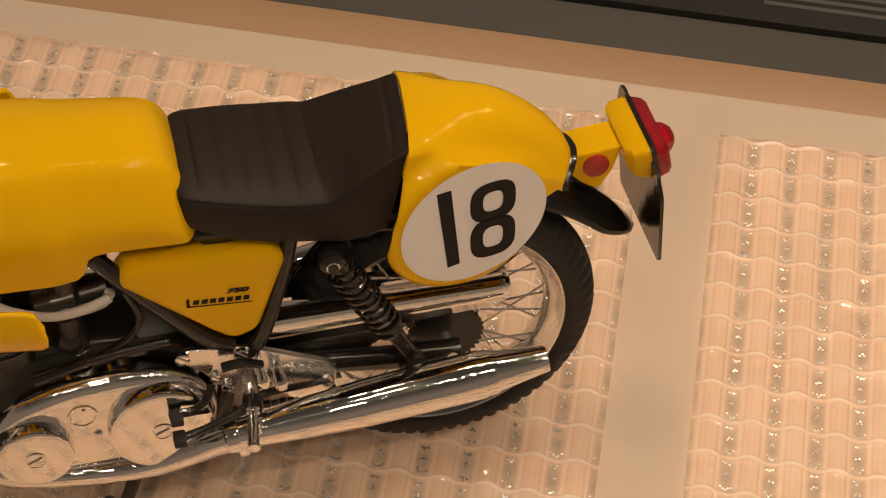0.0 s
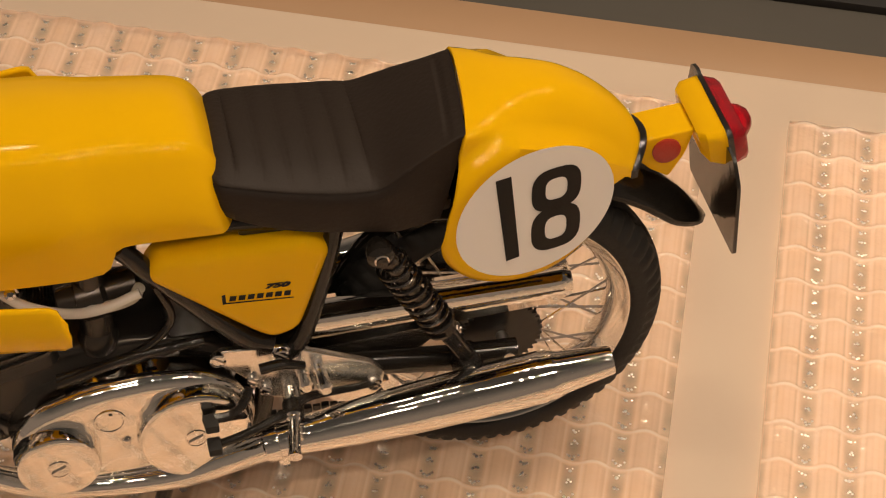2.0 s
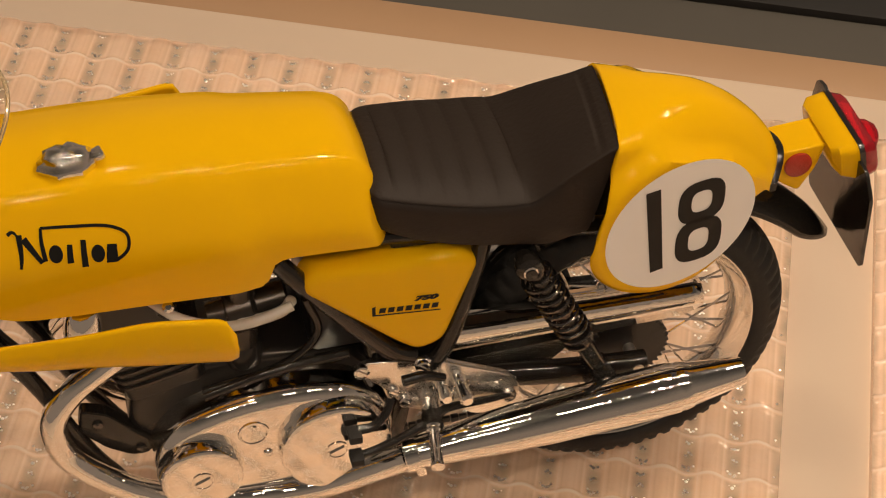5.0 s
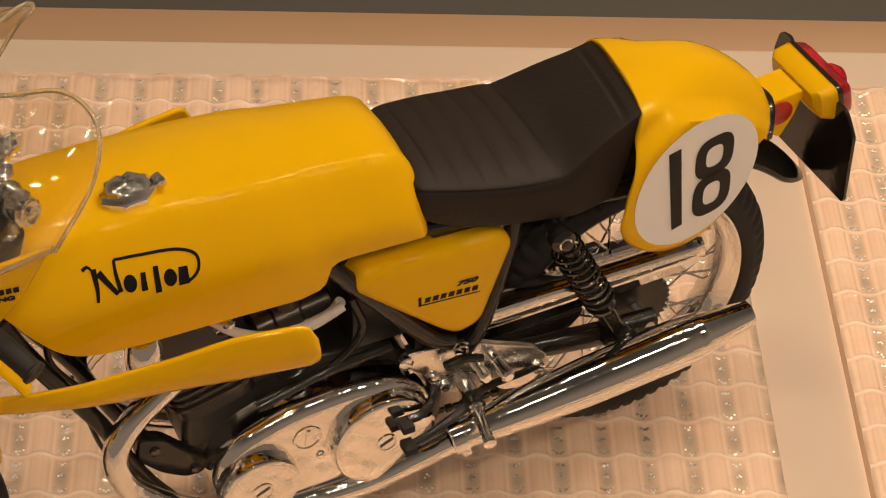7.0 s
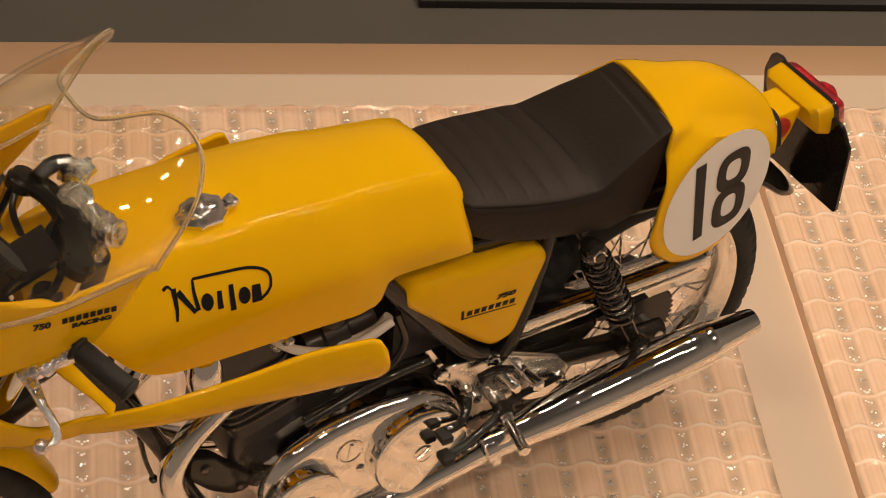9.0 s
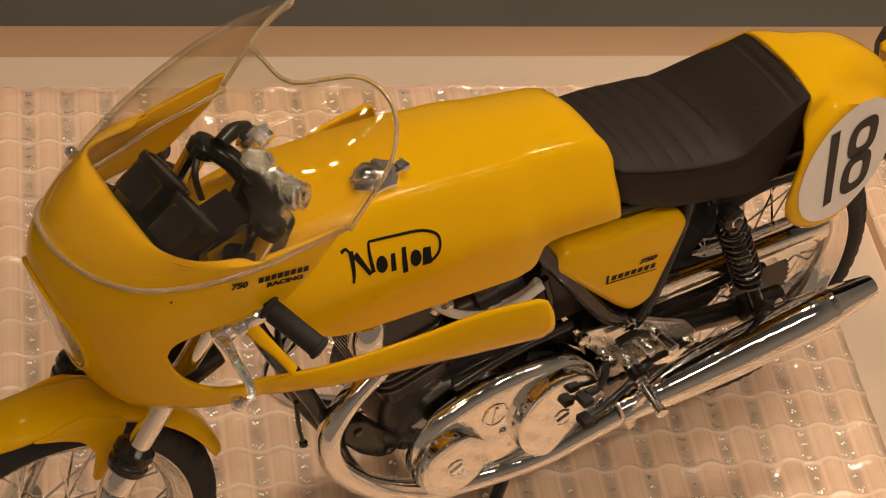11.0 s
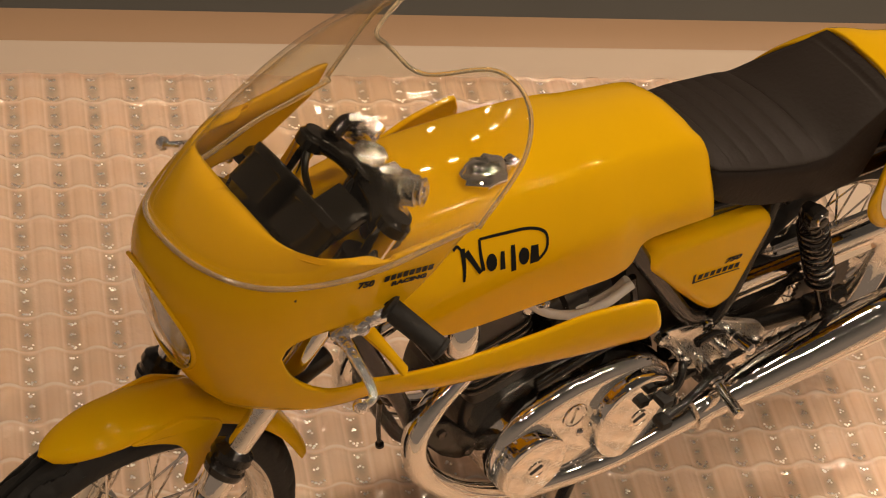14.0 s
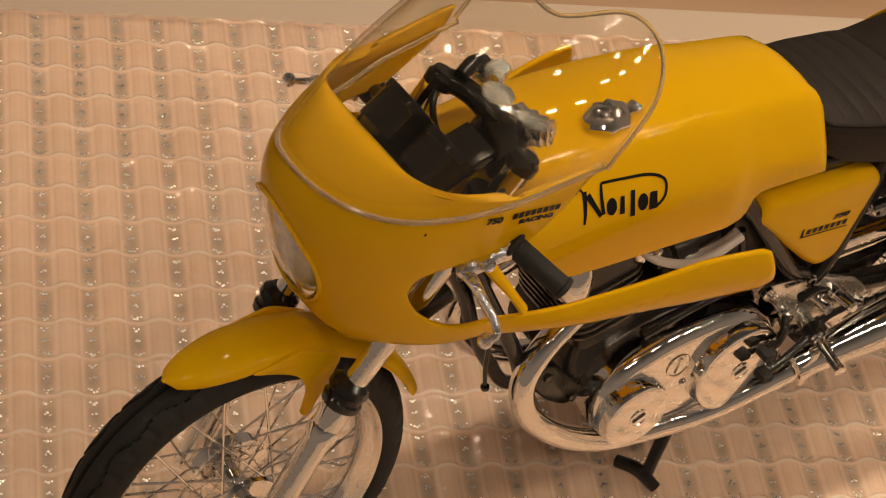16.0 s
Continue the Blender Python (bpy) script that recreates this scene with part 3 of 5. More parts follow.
# crinkled chrome nuts and clamps on the yoke
for c, ax, prof in (((-3.98, 0.48, 12.1), (0.1, 0.2, 0.9), [(0, 0.22), (0.08, 0.27), (0.25, 0.26), (0.3, 0.18), (0.42, 0.16), (0.45, 0.05)]),
                    ((-3.98, 0.22, 12.3), (0.9, 0.3, 0.2), [(0, 0.16), (0.1, 0.2), (0.25, 0.13), (0.42, 0.13), (0.46, 0.05)]),
                    ((-3.88, 0.45, 12.42), (0.9, 0.2, 0.05), [(0, 0.05), (0.05, 0.09), (0.3, 0.08), (0.34, 0.04)]),
                    ((-4.20, -0.18, 12.12), (0.15, -0.1, 0.9), [(0, 0.36), (0.22, 0.37), (0.27, 0.33), (0.28, 0.25), (0.25, 0.22), (0.25, 0.03)]),
                    ((-4.12, -0.62, 12.18), (0.25, -0.9, 0.0), [(0, 0.2), (0.1, 0.29), (0.3, 0.24), (0.45, 0.30), (0.62, 0.22)]),
                    ((-4.14, -1.15, 12.2), (0.35, -0.5, 0.1), [(0, 0.2), (0.06, 0.29), (0.36, 0.30), (0.40, 0.24), (0.48, 0.28), (0.5, 0.22), (0.47, 0.1), (0.52, 0.09), (0.53, 0.02)]),
                    ((-4.42, -1.36, 11.93), (0.25, -0.2, 0.9), [(0, 0.34), (0.08, 0.33), (0.10, 0.26), (0.13, 0.05)])):
    bm = bmesh.new()
    lathe(bm, c, ax, prof, 9)
    part("clamp_nut", bm, FOIL, yoke, "crinkled chrome clamp nut", sharp=24)
bm = bmesh.new()
lathe(bm, (-4.56, -1.28, 11.30), (0.22, -0.1, 0.95), [(0, 0.30), (0.05, 0.40), (0.60, 0.42), (0.66, 0.36)], 20)
part("switch_box", bm, DARK, yoke)
bm = bmesh.new()
tube(bm, [(-5.3, -1.9, 11.5, 0.16), (-5.55, -2.0, 11.1, 0.17), (-5.7, -2.0, 10.6, 0.17)], 10, 5)
part("clamp_sleeve", bm, SATIN, yoke)

# ---------------------------------------------------------------- fairing
nose_x = smooth_table((7.4, -7.0), (8.3, -7.80), (9.2, -8.22), (10.2, -8.52), (10.8, -8.64), (11.25, -8.64), (11.6, -8.52), (12.0, -8.2), (12.3, -7.78), (12.5, -7.4), (12.9, -6.5))
side_w = smooth_table((7.4, 1.9), (8.3, 2.25), (8.9, 2.45), (10.2, 2.55), (11.0, 2.66), (11.8, 2.82), (12.3, 2.9), (12.8, 3.05))
FX = -5.2
zb = smooth_table((-9.2, 8.15), (-8.4, 8.3), (-7.6, 8.55), (-6.4, 8.52), (-5.0, 8.45), (-4.2, 8.46), (-3.0, 8.47), (-2.0, 8.52), (-1.0, 8.53), (0.0, 8.57), (0.4, 8.58), (0.5, 8.60), (0.56, 8.66))
zo_low = smooth_table((-7.2, 10.1), (-7.15, 9.78), (-6.98, 9.46), (-6.62, 9.18), (-6.1, 9.0), (-5.2, 8.95), (-4.3, 9.03), (-3.5, 9.14), (-2.1, 9.38), (-1.0, 9.62), (-0.1, 9.66), (0.2, 9.66), (0.38, 9.62), (0.50, 9.50), (0.56, 9.30))
zo_top = smooth_table((-7.2, 10.1), (-7.13, 10.34), (-6.9, 10.58), (-6.35, 10.78), (-5.2, 10.92))
z_top = smooth_table((-9.0, 12.48), (-7.6, 12.46), (-6.6, 12.40), (-5.8, 12.36), (-5.2, 12.42), (-3.9, 12.66))
seam_z = smooth_table((-9.0, 11.88), (-7.9, 11.9), (-7.0, 12.05), (-6.1, 12.22), (-5.0, 12.40), (-3.85, 12.64))


def lean_in(z):
    """The far side of the fairing stands closer in towards its top."""
    return float(np.interp(z, (9.4, 10.4, 11.6, 12.2), (1.0, 0.94, 0.80, 0.72)))


def hull(q, z, side=1, out=0.0):
    """A point of the fairing: q from 0 at the nose to 1 at the shoulder line, at height z."""
    th = q * math.pi / 2
    xn, w = nose_x(z), side_w(z)
    s, c = math.sin(th) ** 0.92, math.cos(th) ** 0.92 if q < 1 else 0.0
    n = Vector((-c * 0.9, side * s, 0))
    if side > 0:
        w *= lean_in(z)
    return Vector((FX - (FX - xn) * c, side * w * s, z)) + n * out


def hull_x(q):
    return FX + 3.55 * -(math.cos(q * math.pi / 2) ** 0.92 if q < 1 else 0.0)


HL_Y, HL_Z, HL_R = 0.12, 9.95, 1.14     # the round opening in the nose


def fairing():
    bm = bmesh.new()
    for side in (-1, 1):
        qs = [k / 110 for k in range(111)]
        cols_low, cols_mid, cols_up = [], [], []
        for q in qs:
            xm = hull_x(q)
            z0, z1, z2, z3 = zb(xm), zo_low(max(xm, -7.2)), zo_top(max(xm, -7.2)) + (0.2 if side > 0 else 0), z_top(xm)
            if xm < -7.2:
                z1 = z2 = 10.1
            cols_low.append([hull(q, z0 + (z1 - z0) * k / 12, side) for k in range(13)])
            up = [hull(q, z2 + (z3 - z2) * k / 24, side) for k in range(25)]
            # the deck turns inwards to the straight edge of the cockpit
            th = q * math.pi / 2
            yw = 2.72 if side < 0 else 1.78
            inner = Vector((-6.98 + 1.78 * math.sin(th) ** 7, side * yw * math.sin(th) ** 0.62, 12.36 + 0.06 * q))
            inner.y = side * min(abs(inner.y), abs(up[-1].y) - 0.03)
            inner = inner.lerp(up[-1], smooth_step(0.74, 0.97, q))
            cols_up.append(up + [up[-1].lerp(inner, k / 4) + Vector((0, 0, 0.05 * (1 - smooth_step(0.70, 0.92, q)) * math.sin(math.pi * k / 4))) for k in range(1, 5)])
        # the strip that runs back below the opening
        low2 = [cols_low[-1]]
        for k in range(1, 41):
            x = FX + (0.56 - FX) * k / 40
            z0, z1 = zb(x), zo_low(x)
            out = 2.5 + (3.80 - 2.5) * ((x - FX) / (0.86 - FX)) ** 0.9
            row = []
            for j in range(13):
                t = j / 12
                z = z0 + (z1 - z0) * t
                blend = min(1, k / 10)
                y = (1 - blend) * (side_w(z) + (out - 2.5)) + blend * (out + 0.10 * math.sin(math.pi * t) - 0.05 * (1 - t) ** 3)
                row.append(Vector((x, side * y * (1 - 0.13 * (side > 0) * blend), z + 0.30 * (side > 0) * blend)))
            low2.append(row)
        up2 = [cols_up[-1][:25]]
        for k in range(1, 11):
            row = []
            for j in range(25):
                t = j / 24
                z2 = zo_top(FX) + (0.2 if side > 0 else 0)
                x_end = -5.15 + (1.25 if side < 0 else 1.5) * t ** 0.8
                x = FX + (x_end - FX) * k / 10
                zz = z2 + (z_top(x) - z2) * t
                row.append(Vector((x, side * (side_w(zz) + 0.06 * k / 10) * (lean_in(zz) if side > 0 else 1), zz)))
            up2.append(row)
        for rows in (cols_low, cols_up, low2, up2):
            grid(bm, rows)
    hole = [f for f in bm.faces if f.calc_center_median().x < -7.6 and
            ((f.calc_center_median().y - HL_Y) / HL_R) ** 2 + ((f.calc_center_median().z - HL_Z) / HL_R) ** 2 < 1]
    bmesh.ops.delete(bm, geom=hole, context="FACES")
    return part("fairing", bm, YELLOW, bike, "glossy yellow racing half fairing with side openings", solid=0.1, doubles=0.004, sharp=60)


fair = fairing()


def on_nose(y, z, out=0.0):
    """The point of the nose over (y, z)."""
    w, xn = side_w(z), nose_x(z)
    s = min(0.999, abs(y) / w) ** (1 / 0.92)
    c = math.cos(math.asin(s)) ** 0.92
    return Vector((FX - (FX - xn) * c - out, y, z))


bm = bmesh.new()
rings = []
for k in range(65):
    a = 2 * math.pi * k / 64
    ring = []
    for j in range(8):
        b = 2 * math.pi * j / 8
        r = HL_R + 0.03 + 0.035 * math.cos(b)
        p = on_nose(HL_Y + r * math.cos(a), HL_Z + r * math.sin(a))
        ring.append(p + Vector((-0.05 * math.sin(b) - 0.01, 0, 0)))
    rings.append(ring)
grid(bm, rings, True)
part("headlamp_rim", bm, YELLOW, fair, sharp=80)
bm = bmesh.new()
rows = []
for k in range(13):
    t = k / 12
    rows.append([on_nose(HL_Y + (HL_R + 0.02) * t * math.cos(2 * math.pi * i / 48), HL_Z + (HL_R + 0.02) * t * math.sin(2 * math.pi * i / 48), 0.0) + Vector((-0.05 * (1 - t * t), 0, 0)) for i in range(48)])
grid(bm, rows, True)
cover = part("headlamp_cover", bm, CLEAR, fair, "clear plastic headlamp cover", solid=0.06, sharp=80)
cover.visible_shadow = False
bm = bmesh.new()
lathe(bm, (-7.1, HL_Y, HL_Z), (-1, 0, 0), [(0, 0.3), (0.2, 0.7), (0.6, 0.95), (0.9, 1.02), (0.92, 0.96), (0.5, 0.6), (0.45, 0.1)], 32)
lamp = part("headlamp", bm, FOIL, bike, "chrome headlamp behind the clear nose cover")
bm = bmesh.new()
lathe(bm, (-7.95, HL_Y, HL_Z), (-1, 0, 0), [(0, 0.96), (0.06, 0.9), (0.14, 0.6), (0.18, 0.1)], 32)
part("lens", bm, CLEAR, lamp)
for side in (-1, 1):
    bm = bmesh.new()
    tube(bm, [(-4.7, side * 2.66, 9.2, 0.16), (-4.95, side * 2.52, 9.6, 0.15), (-5.3, side * 2.3, 10.1, 0.2), (-5.6, side * 2.1, 10.55, 0.22)], 10, 4, flat=0.6)
    part("brace", bm, YELLOW, fair)


# ---- screen
S_MID = -0.67     # the plane that halves the screen


def screen():
    rim = spline([(-4.38, 0.0, 15.07), (-4.11, 0.73, 14.87), (-3.08, 1.34, 15.02), (-2.70, 1.90, 14.59), (-3.02, 2.41, 13.84), (-3.86, 2.48, 12.66)], 12)
    qs = [k / 60 for k in range(61)]
    seam = []
    for q in qs:
        if q <= 0.72:
            g = q / 0.72
            seam.append(hull(g, seam_z(hull_x(g)), -1, 0.06))
        else:
            x = FX + (-3.86 - FX) * (q - 0.72) / 0.28
            z = seam_z(x)
            seam.append(Vector((x, -side_w(z) - 0.06, z)))
    sides = []
    for side in (-1, 1):
        rows, base, top = [], [], []
        for q, s in zip(qs, seam):
            f = q * (len(rim) - 1)
            i = min(int(f), len(rim) - 2)
            r = rim[i] * (1 - (f - i)) + rim[i + 1] * (f - i)
            top.append(Vector((r[0], S_MID + side * r[1], r[2])))
            mid = S_MID * smooth_step(0.0, 0.6, q)
            base.append(s if side < 0 else Vector((s.x, 2 * mid - s.y, s.z)))
        for v in range(33):
            t = v / 32
            b = 4 * t * (1 - t)
            row = []
            for q, lo, hi in zip(qs, base, top):
                amp = 1.0 - q ** 1.6
                row.append(lo.lerp(hi, t) + Vector((-0.36 * amp * b, side * (0.62 * math.sin(math.pi * q) + 0.06) * b * q, 0.62 * amp * b)))
            rows.append(row)
        sides.append((rows, base, top))
    bm = bmesh.new()
    for rows, _, _ in sides:
        grid(bm, rows)
    ob = part("screen", bm, SCREEN, fair, "clear plastic bubble windscreen with a waved edge", solid=0.09, doubles=0.003, sharp=80)
    ob.visible_shadow = False
    for k, r in ((1, 0.05), (2, 0.042)):
        bm = bmesh.new()
        line = sides[0][k][:0:-1] + sides[1][k]
        tube(bm, [(p.x, p.y, p.z, r) for p in line], 8, 1)
        part("edge_lip", bm, LIP, ob)


screen()

# ---------------------------------------------------------------- tank
t_low = smooth_table((-5.6, 10.6), (-4.8, 10.3), (-4.3, 9.7), (-3.85, 9.2), (-3.3, 8.95), (-2.4, 8.86), (-0.6, 8.80), (1.05, 8.70), (1.40, 8.74), (1.55, 9.12), (1.8, 9.26), (2.6, 9.22), (3.82, 9.12))
t_crease = smooth_table((-5.6, 11.2), (-4, 11.32), (-2.4, 11.36), (-1.1, 11.34), (0.4, 11.24), (1.6, 11.10), (2.4, 11.0), (2.95, 10.92), (3.3, 10.80), (3.52, 10.60), (3.68, 10.3), (3.8, 9.9), (3.86, 9.6))
t_half = smooth_table((-5.6, 1.5), (-4.6, 1.95), (-3.5, 2.08), (-1.0, 2.1), (0.5, 2.08), (0.9, 2.06), (1.3, 1.97), (1.8, 1.94), (2.6, 1.91), (3.4, 1.88), (3.86, 1.83))


def tank_side(x, z):
    """Half width of the tank at x and z."""
    lo, cr, w = t_low(x), t_crease(x), t_half(x)
    up = min(1.0, max(0.0, 1 - (cr - z) / 1.35))
    return w - 0.62 * up ** 1.3 - 0.10 * max(0.0, 0.45 - (z - lo)) ** 1.2


def tank():
    rings = []
    for x in [-5.6 + 8.8 * k / 60 for k in range(60)] + [3.2 + 0.66 * math.sin(math.pi / 2 * k / 14) for k in range(15)]:
        shrink = 1.0
        if x > 3.55:
            shrink = math.sqrt(max(0.0, 1 - ((x - 3.55) / 0.32) ** 2)) * 0.10 + 0.90
        lo, cr = t_low(x), t_crease(x)
        ring = []
        side = [(tank_side(x, lo + (cr - lo) * h) * shrink, lo + (cr - lo) * h) for h in (0, 0.04, 0.12, 0.25, 0.4, 0.5, 0.6, 0.7, 0.8, 0.88, 0.94)]
        yc = tank_side(x, cr) * shrink
        crown = 0.26 if x < 3 else 0.26 - 0.22 * (x - 3)
        top = [(yc - 0.01, cr - 0.03), (yc - 0.06, cr + 0.02), (yc - 0.15, cr + 0.07), (yc * 0.72, cr + 0.16 * crown / 0.36), (yc * 0.5, cr + 0.28 * crown / 0.36), (yc * 0.22, cr + 0.34 * crown / 0.36), (0, cr + crown)]
        halfring = [(side[0][0] - 0.25, lo - 0.02)] + side + top
        ring = [(x, -y, z) for y, z in halfring] + [(x, 0.86 * y, z - 0.12 * y / 2) for y, z in halfring[-2::-1]]
        rings.append(ring)
    bm = bmesh.new()
    capped(bm, rings)
    return part("fuel_tank", bm, YELLOW, bike, "glossy yellow long-distance fuel tank", sharp=60)


tank_ob = tank()
# filler cap: a low eight-sided cap with a crinkled skin
bm = bmesh.new()
rnd = random.Random(5)
rings = []
for h, g in ((-0.1, 1.0), (0.06, 1.05), (0.14, 1.0), (0.2, 0.84), (0.3, 0.74), (0.34, 0.5), (0.36, 0.2)):
    rings.append([(-1.95 + 0.53 * g * math.cos(math.pi * k / 8) * (1.06 if k % 2 else 0.96) + rnd.uniform(-0.04, 0.04),
                   -0.86 + 0.40 * g * math.sin(math.pi * k / 8) * (1.06 if k % 2 else 0.96) + rnd.uniform(-0.02, 0.02),
                   11.50 + h + rnd.uniform(-0.035, 0.035)) for k in range(16)])
capped(bm, rings)
cap = part("filler_cap", bm, CHROME, tank_ob, "crinkled chrome filler cap", sharp=40)
bm = bmesh.new()
box(bm, (-1.36, -0.92, 11.68), (0.2, 0.3, 0.16), (0, -15, 14), 0.05)
part("cap_latch", bm, FOIL, cap)


def decal(name, shapes, surf, mat, parent, label="", out=0.012):
    """Flat printed shapes laid on a side surface; shapes are outlines in x and z."""
    bm = bmesh.new()
    for o in shapes:
        vs = [bm.verts.new((x, -(surf(x, z) + out), z)) for x, z in o]
        es = [bm.edges.new((vs[i], vs[(i + 1) % len(vs)])) for i in range(len(vs))]
        bmesh.ops.triangle_fill(bm, edges=es, use_beauty=True)
    return part(name, bm, mat, parent, label, doubles=0.001)


def stroke(pts, w0, w1=None, steps=6):
    """Outline of a brush stroke through points in x and z."""
    p = spline(pts, steps)
    w1 = w0 if w1 is None else w1
    left, right = [], []
    for i, q in enumerate(p):
        a, b = p[max(0, i - 1)], p[min(len(p) - 1, i + 1)]
        d = np.array(b - a)
        d = d / (np.linalg.norm(d) + 1e-9)
        w = (w0 + (w1 - w0) * i / (len(p) - 1)) / 2
        left.append((q[0] - d[1] * w, q[1] + d[0] * w))
        right.append((q[0] + d[1] * w, q[1] - d[0] * w))
    return left + right[::-1]


# the maker's mark as plain strokes: a row of upright bars below a long looped line
LX, LZ = -3.2, 10.62
marks = [stroke([(LX, LZ + 0.20), (LX + 0.10, LZ + 0.24), (LX + 0.18, LZ + 0.15)], 0.07, 0.04),
         stroke([(LX + 0.20, LZ + 0.18), (LX + 0.19, LZ - 0.18), (LX + 0.15, LZ - 0.42)], 0.11, 0.05),
         stroke([(LX + 0.27, LZ + 0.10), (LX + 0.40, LZ - 0.12), (LX + 0.54, LZ - 0.36)], 0.13, 0.08),
         stroke([(LX + 0.60, LZ - 0.34), (LX + 0.58, LZ + 0.0), (LX + 0.60, LZ + 0.24)], 0.09, 0.05),
         stroke([(LX + 0.60, LZ + 0.24), (LX + 1.10, LZ + 0.20), (LX + 1.75, LZ + 0.12), (LX + 2.10, LZ - 0.06), (LX + 2.10, LZ - 0.34), (LX + 1.90, LZ - 0.50), (LX + 1.72, LZ - 0.48)], 0.05, 0.07)]
for k, (h, w) in enumerate(((0.33, 0.25), (0.34, 0.12), (0.50, 0.12), (0.33, 0.25), (0.34, 0.22))):
    x0, z0 = LX + 0.80 + 0.25 * k, LZ - 0.24 - 0.035 * k
    if w > 0.24:
        marks.append([(x0 + w / 2 * math.cos(math.pi * i / 10), z0 + h / 2 * math.sin(math.pi * i / 10)) for i in range(20)])
    else:
        marks.append(stroke([(x0 - 0.01, z0 - h / 2), (x0, z0), (x0 + 0.02, z0 + h / 2)], w, w * 0.8))
for one in marks:
    decal("emblem_stroke", [one], tank_side, INK, tank_ob)

# ---------------------------------------------------------------- seat
s_low = smooth_table((3.55, 9.45), (4.0, 9.2), (5.0, 8.86), (6.2, 8.66), (7.1, 8.58), (7.9, 8.72), (8.4, 8.9))
s_edge = smooth_table((3.55, 10.2), (3.9, 10.16), (4.5, 10.02), (5.6, 9.80), (6.4, 9.74), (6.7, 9.78), (7.1, 10.03), (7.6, 10.42), (8.0, 10.72), (8.2, 10.84))
s_rise = smooth_table((3.55, 0.12), (3.8, 0.26), (4.5, 0.34), (5.6, 0.36), (6.4, 0.36), (7.0, 0.30), (7.5, 0.22), (8.0, 0.13), (8.2, 0.10))
s_half = smooth_table((3.55, 1.52), (3.75, 1.68), (4.5, 1.80), (5.6, 1.90), (6.6, 1.96), (7.4, 2.02), (8.2, 2.06))
s_far = smooth_table((3.55, 0.90), (3.9, 1.26), (5.0, 1.52), (6.0, 1.58), (6.6, 1.48), (7.2, 1.20), (7.8, 0.80), (8.2, 0.60))


def seat():
    """A pleated pad with a piped edge that rises at its rear into a flat-topped stop."""
    rings = []
    for k in range(141):
        x = 3.55 + 4.65 * k / 140
        lo, ed, cr = s_low(x), s_edge(x), s_edge(x) + s_rise(x)
        w, f = s_half(x), s_far(x)
        yc = (f - w) / 2
        stop = smooth_step(6.6, 7.6, x)
        groove = 0.0
        if 4.0 < x < 6.7:
            ph = ((x - 4.0) / 0.50) % 1.0
            groove = 0.085 * (1 - math.sin(math.pi * ph) ** 0.35)
        elif 7.90 < x < 7.97:
            groove = 0.035
        pipe = 0.05 * (1 - stop)
        top = []
        for j in range(1, 12):
            u = j / 12
            arch = (4 * u * (1 - u)) ** (0.62 - 0.2 * stop)
            inner = min(1.0, 6 * u, 6 * (1 - u))
            top.append((-w + (w + f) * u, ed + (cr - ed) * arch - groove * inner))
        near = [(-w + 0.30, lo), (-w + 0.03, lo + 0.04), (-w - 0.03, lo + 0.3 * (ed - lo)), (-w - 0.02, lo + 0.7 * (ed - lo)), (-w + 0.01, ed - 0.09),
                (-w + 0.085 * (1 - stop), ed - 0.05), (-w - 0.01 * (1 - stop), ed - 0.02), (-w + 0.01, ed + 0.02), (-w + 0.05 + pipe * 0.4, ed + 0.045)]
        far = [(f - 0.06, ed + 0.03), (f, ed - 0.06), (f + 0.25, lo + 0.6 * (ed - lo)), (f + 0.4, lo + 0.1), (f + 0.2, lo)]
        back = smooth_step(6.4, 8.0, x)
        rings.append([(x - 0.2 * back + back * (0.25 * (z - 9) + 0.1 * y), y, z) for y, z in near + top + far])
    bm = bmesh.new()
    capped(bm, rings)
    part("seat", bm, SEATMAT, bike, "matt black pleated racing seat with bump stop", sharp=62)


seat()

# ---------------------------------------------------------------- tail hump with its number board
BC = (9.58, 8.86)
h_crown = smooth_table((8.0, 11.06), (8.6, 11.08), (9.2, 11.05), (9.8, 11.0), (10.4, 10.86), (11.0, 10.54), (11.5, 10.12), (11.85, 9.70), (12.05, 9.30), (12.25, 8.95))
h_shoulder = smooth_table((8.0, 10.90), (8.6, 10.84), (9.2, 10.67), (10.0, 10.38), (10.8, 10.06), (11.5, 9.58), (12.05, 8.98), (12.25, 8.72))
h_out = smooth_table((8.0, 2.12), (8.6, 2.02), (9.2, 1.85), (10.0, 1.72), (10.8, 1.62), (11.5, 1.58), (12.25, 1.62))
H_MID = -0.82


def board_y(x, z):
    return 2.30 - 0.19 * (x - BC[0]) - 0.03 * (z - BC[1])


def oval(rx, rz, n=56):
    return [(BC[0] + rx * math.cos(2 * math.pi * k / n) + 0.06 * math.sin(2 * math.pi * k / n), BC[1] + rz * math.sin(2 * math.pi * k / n)) for k in range(n)]


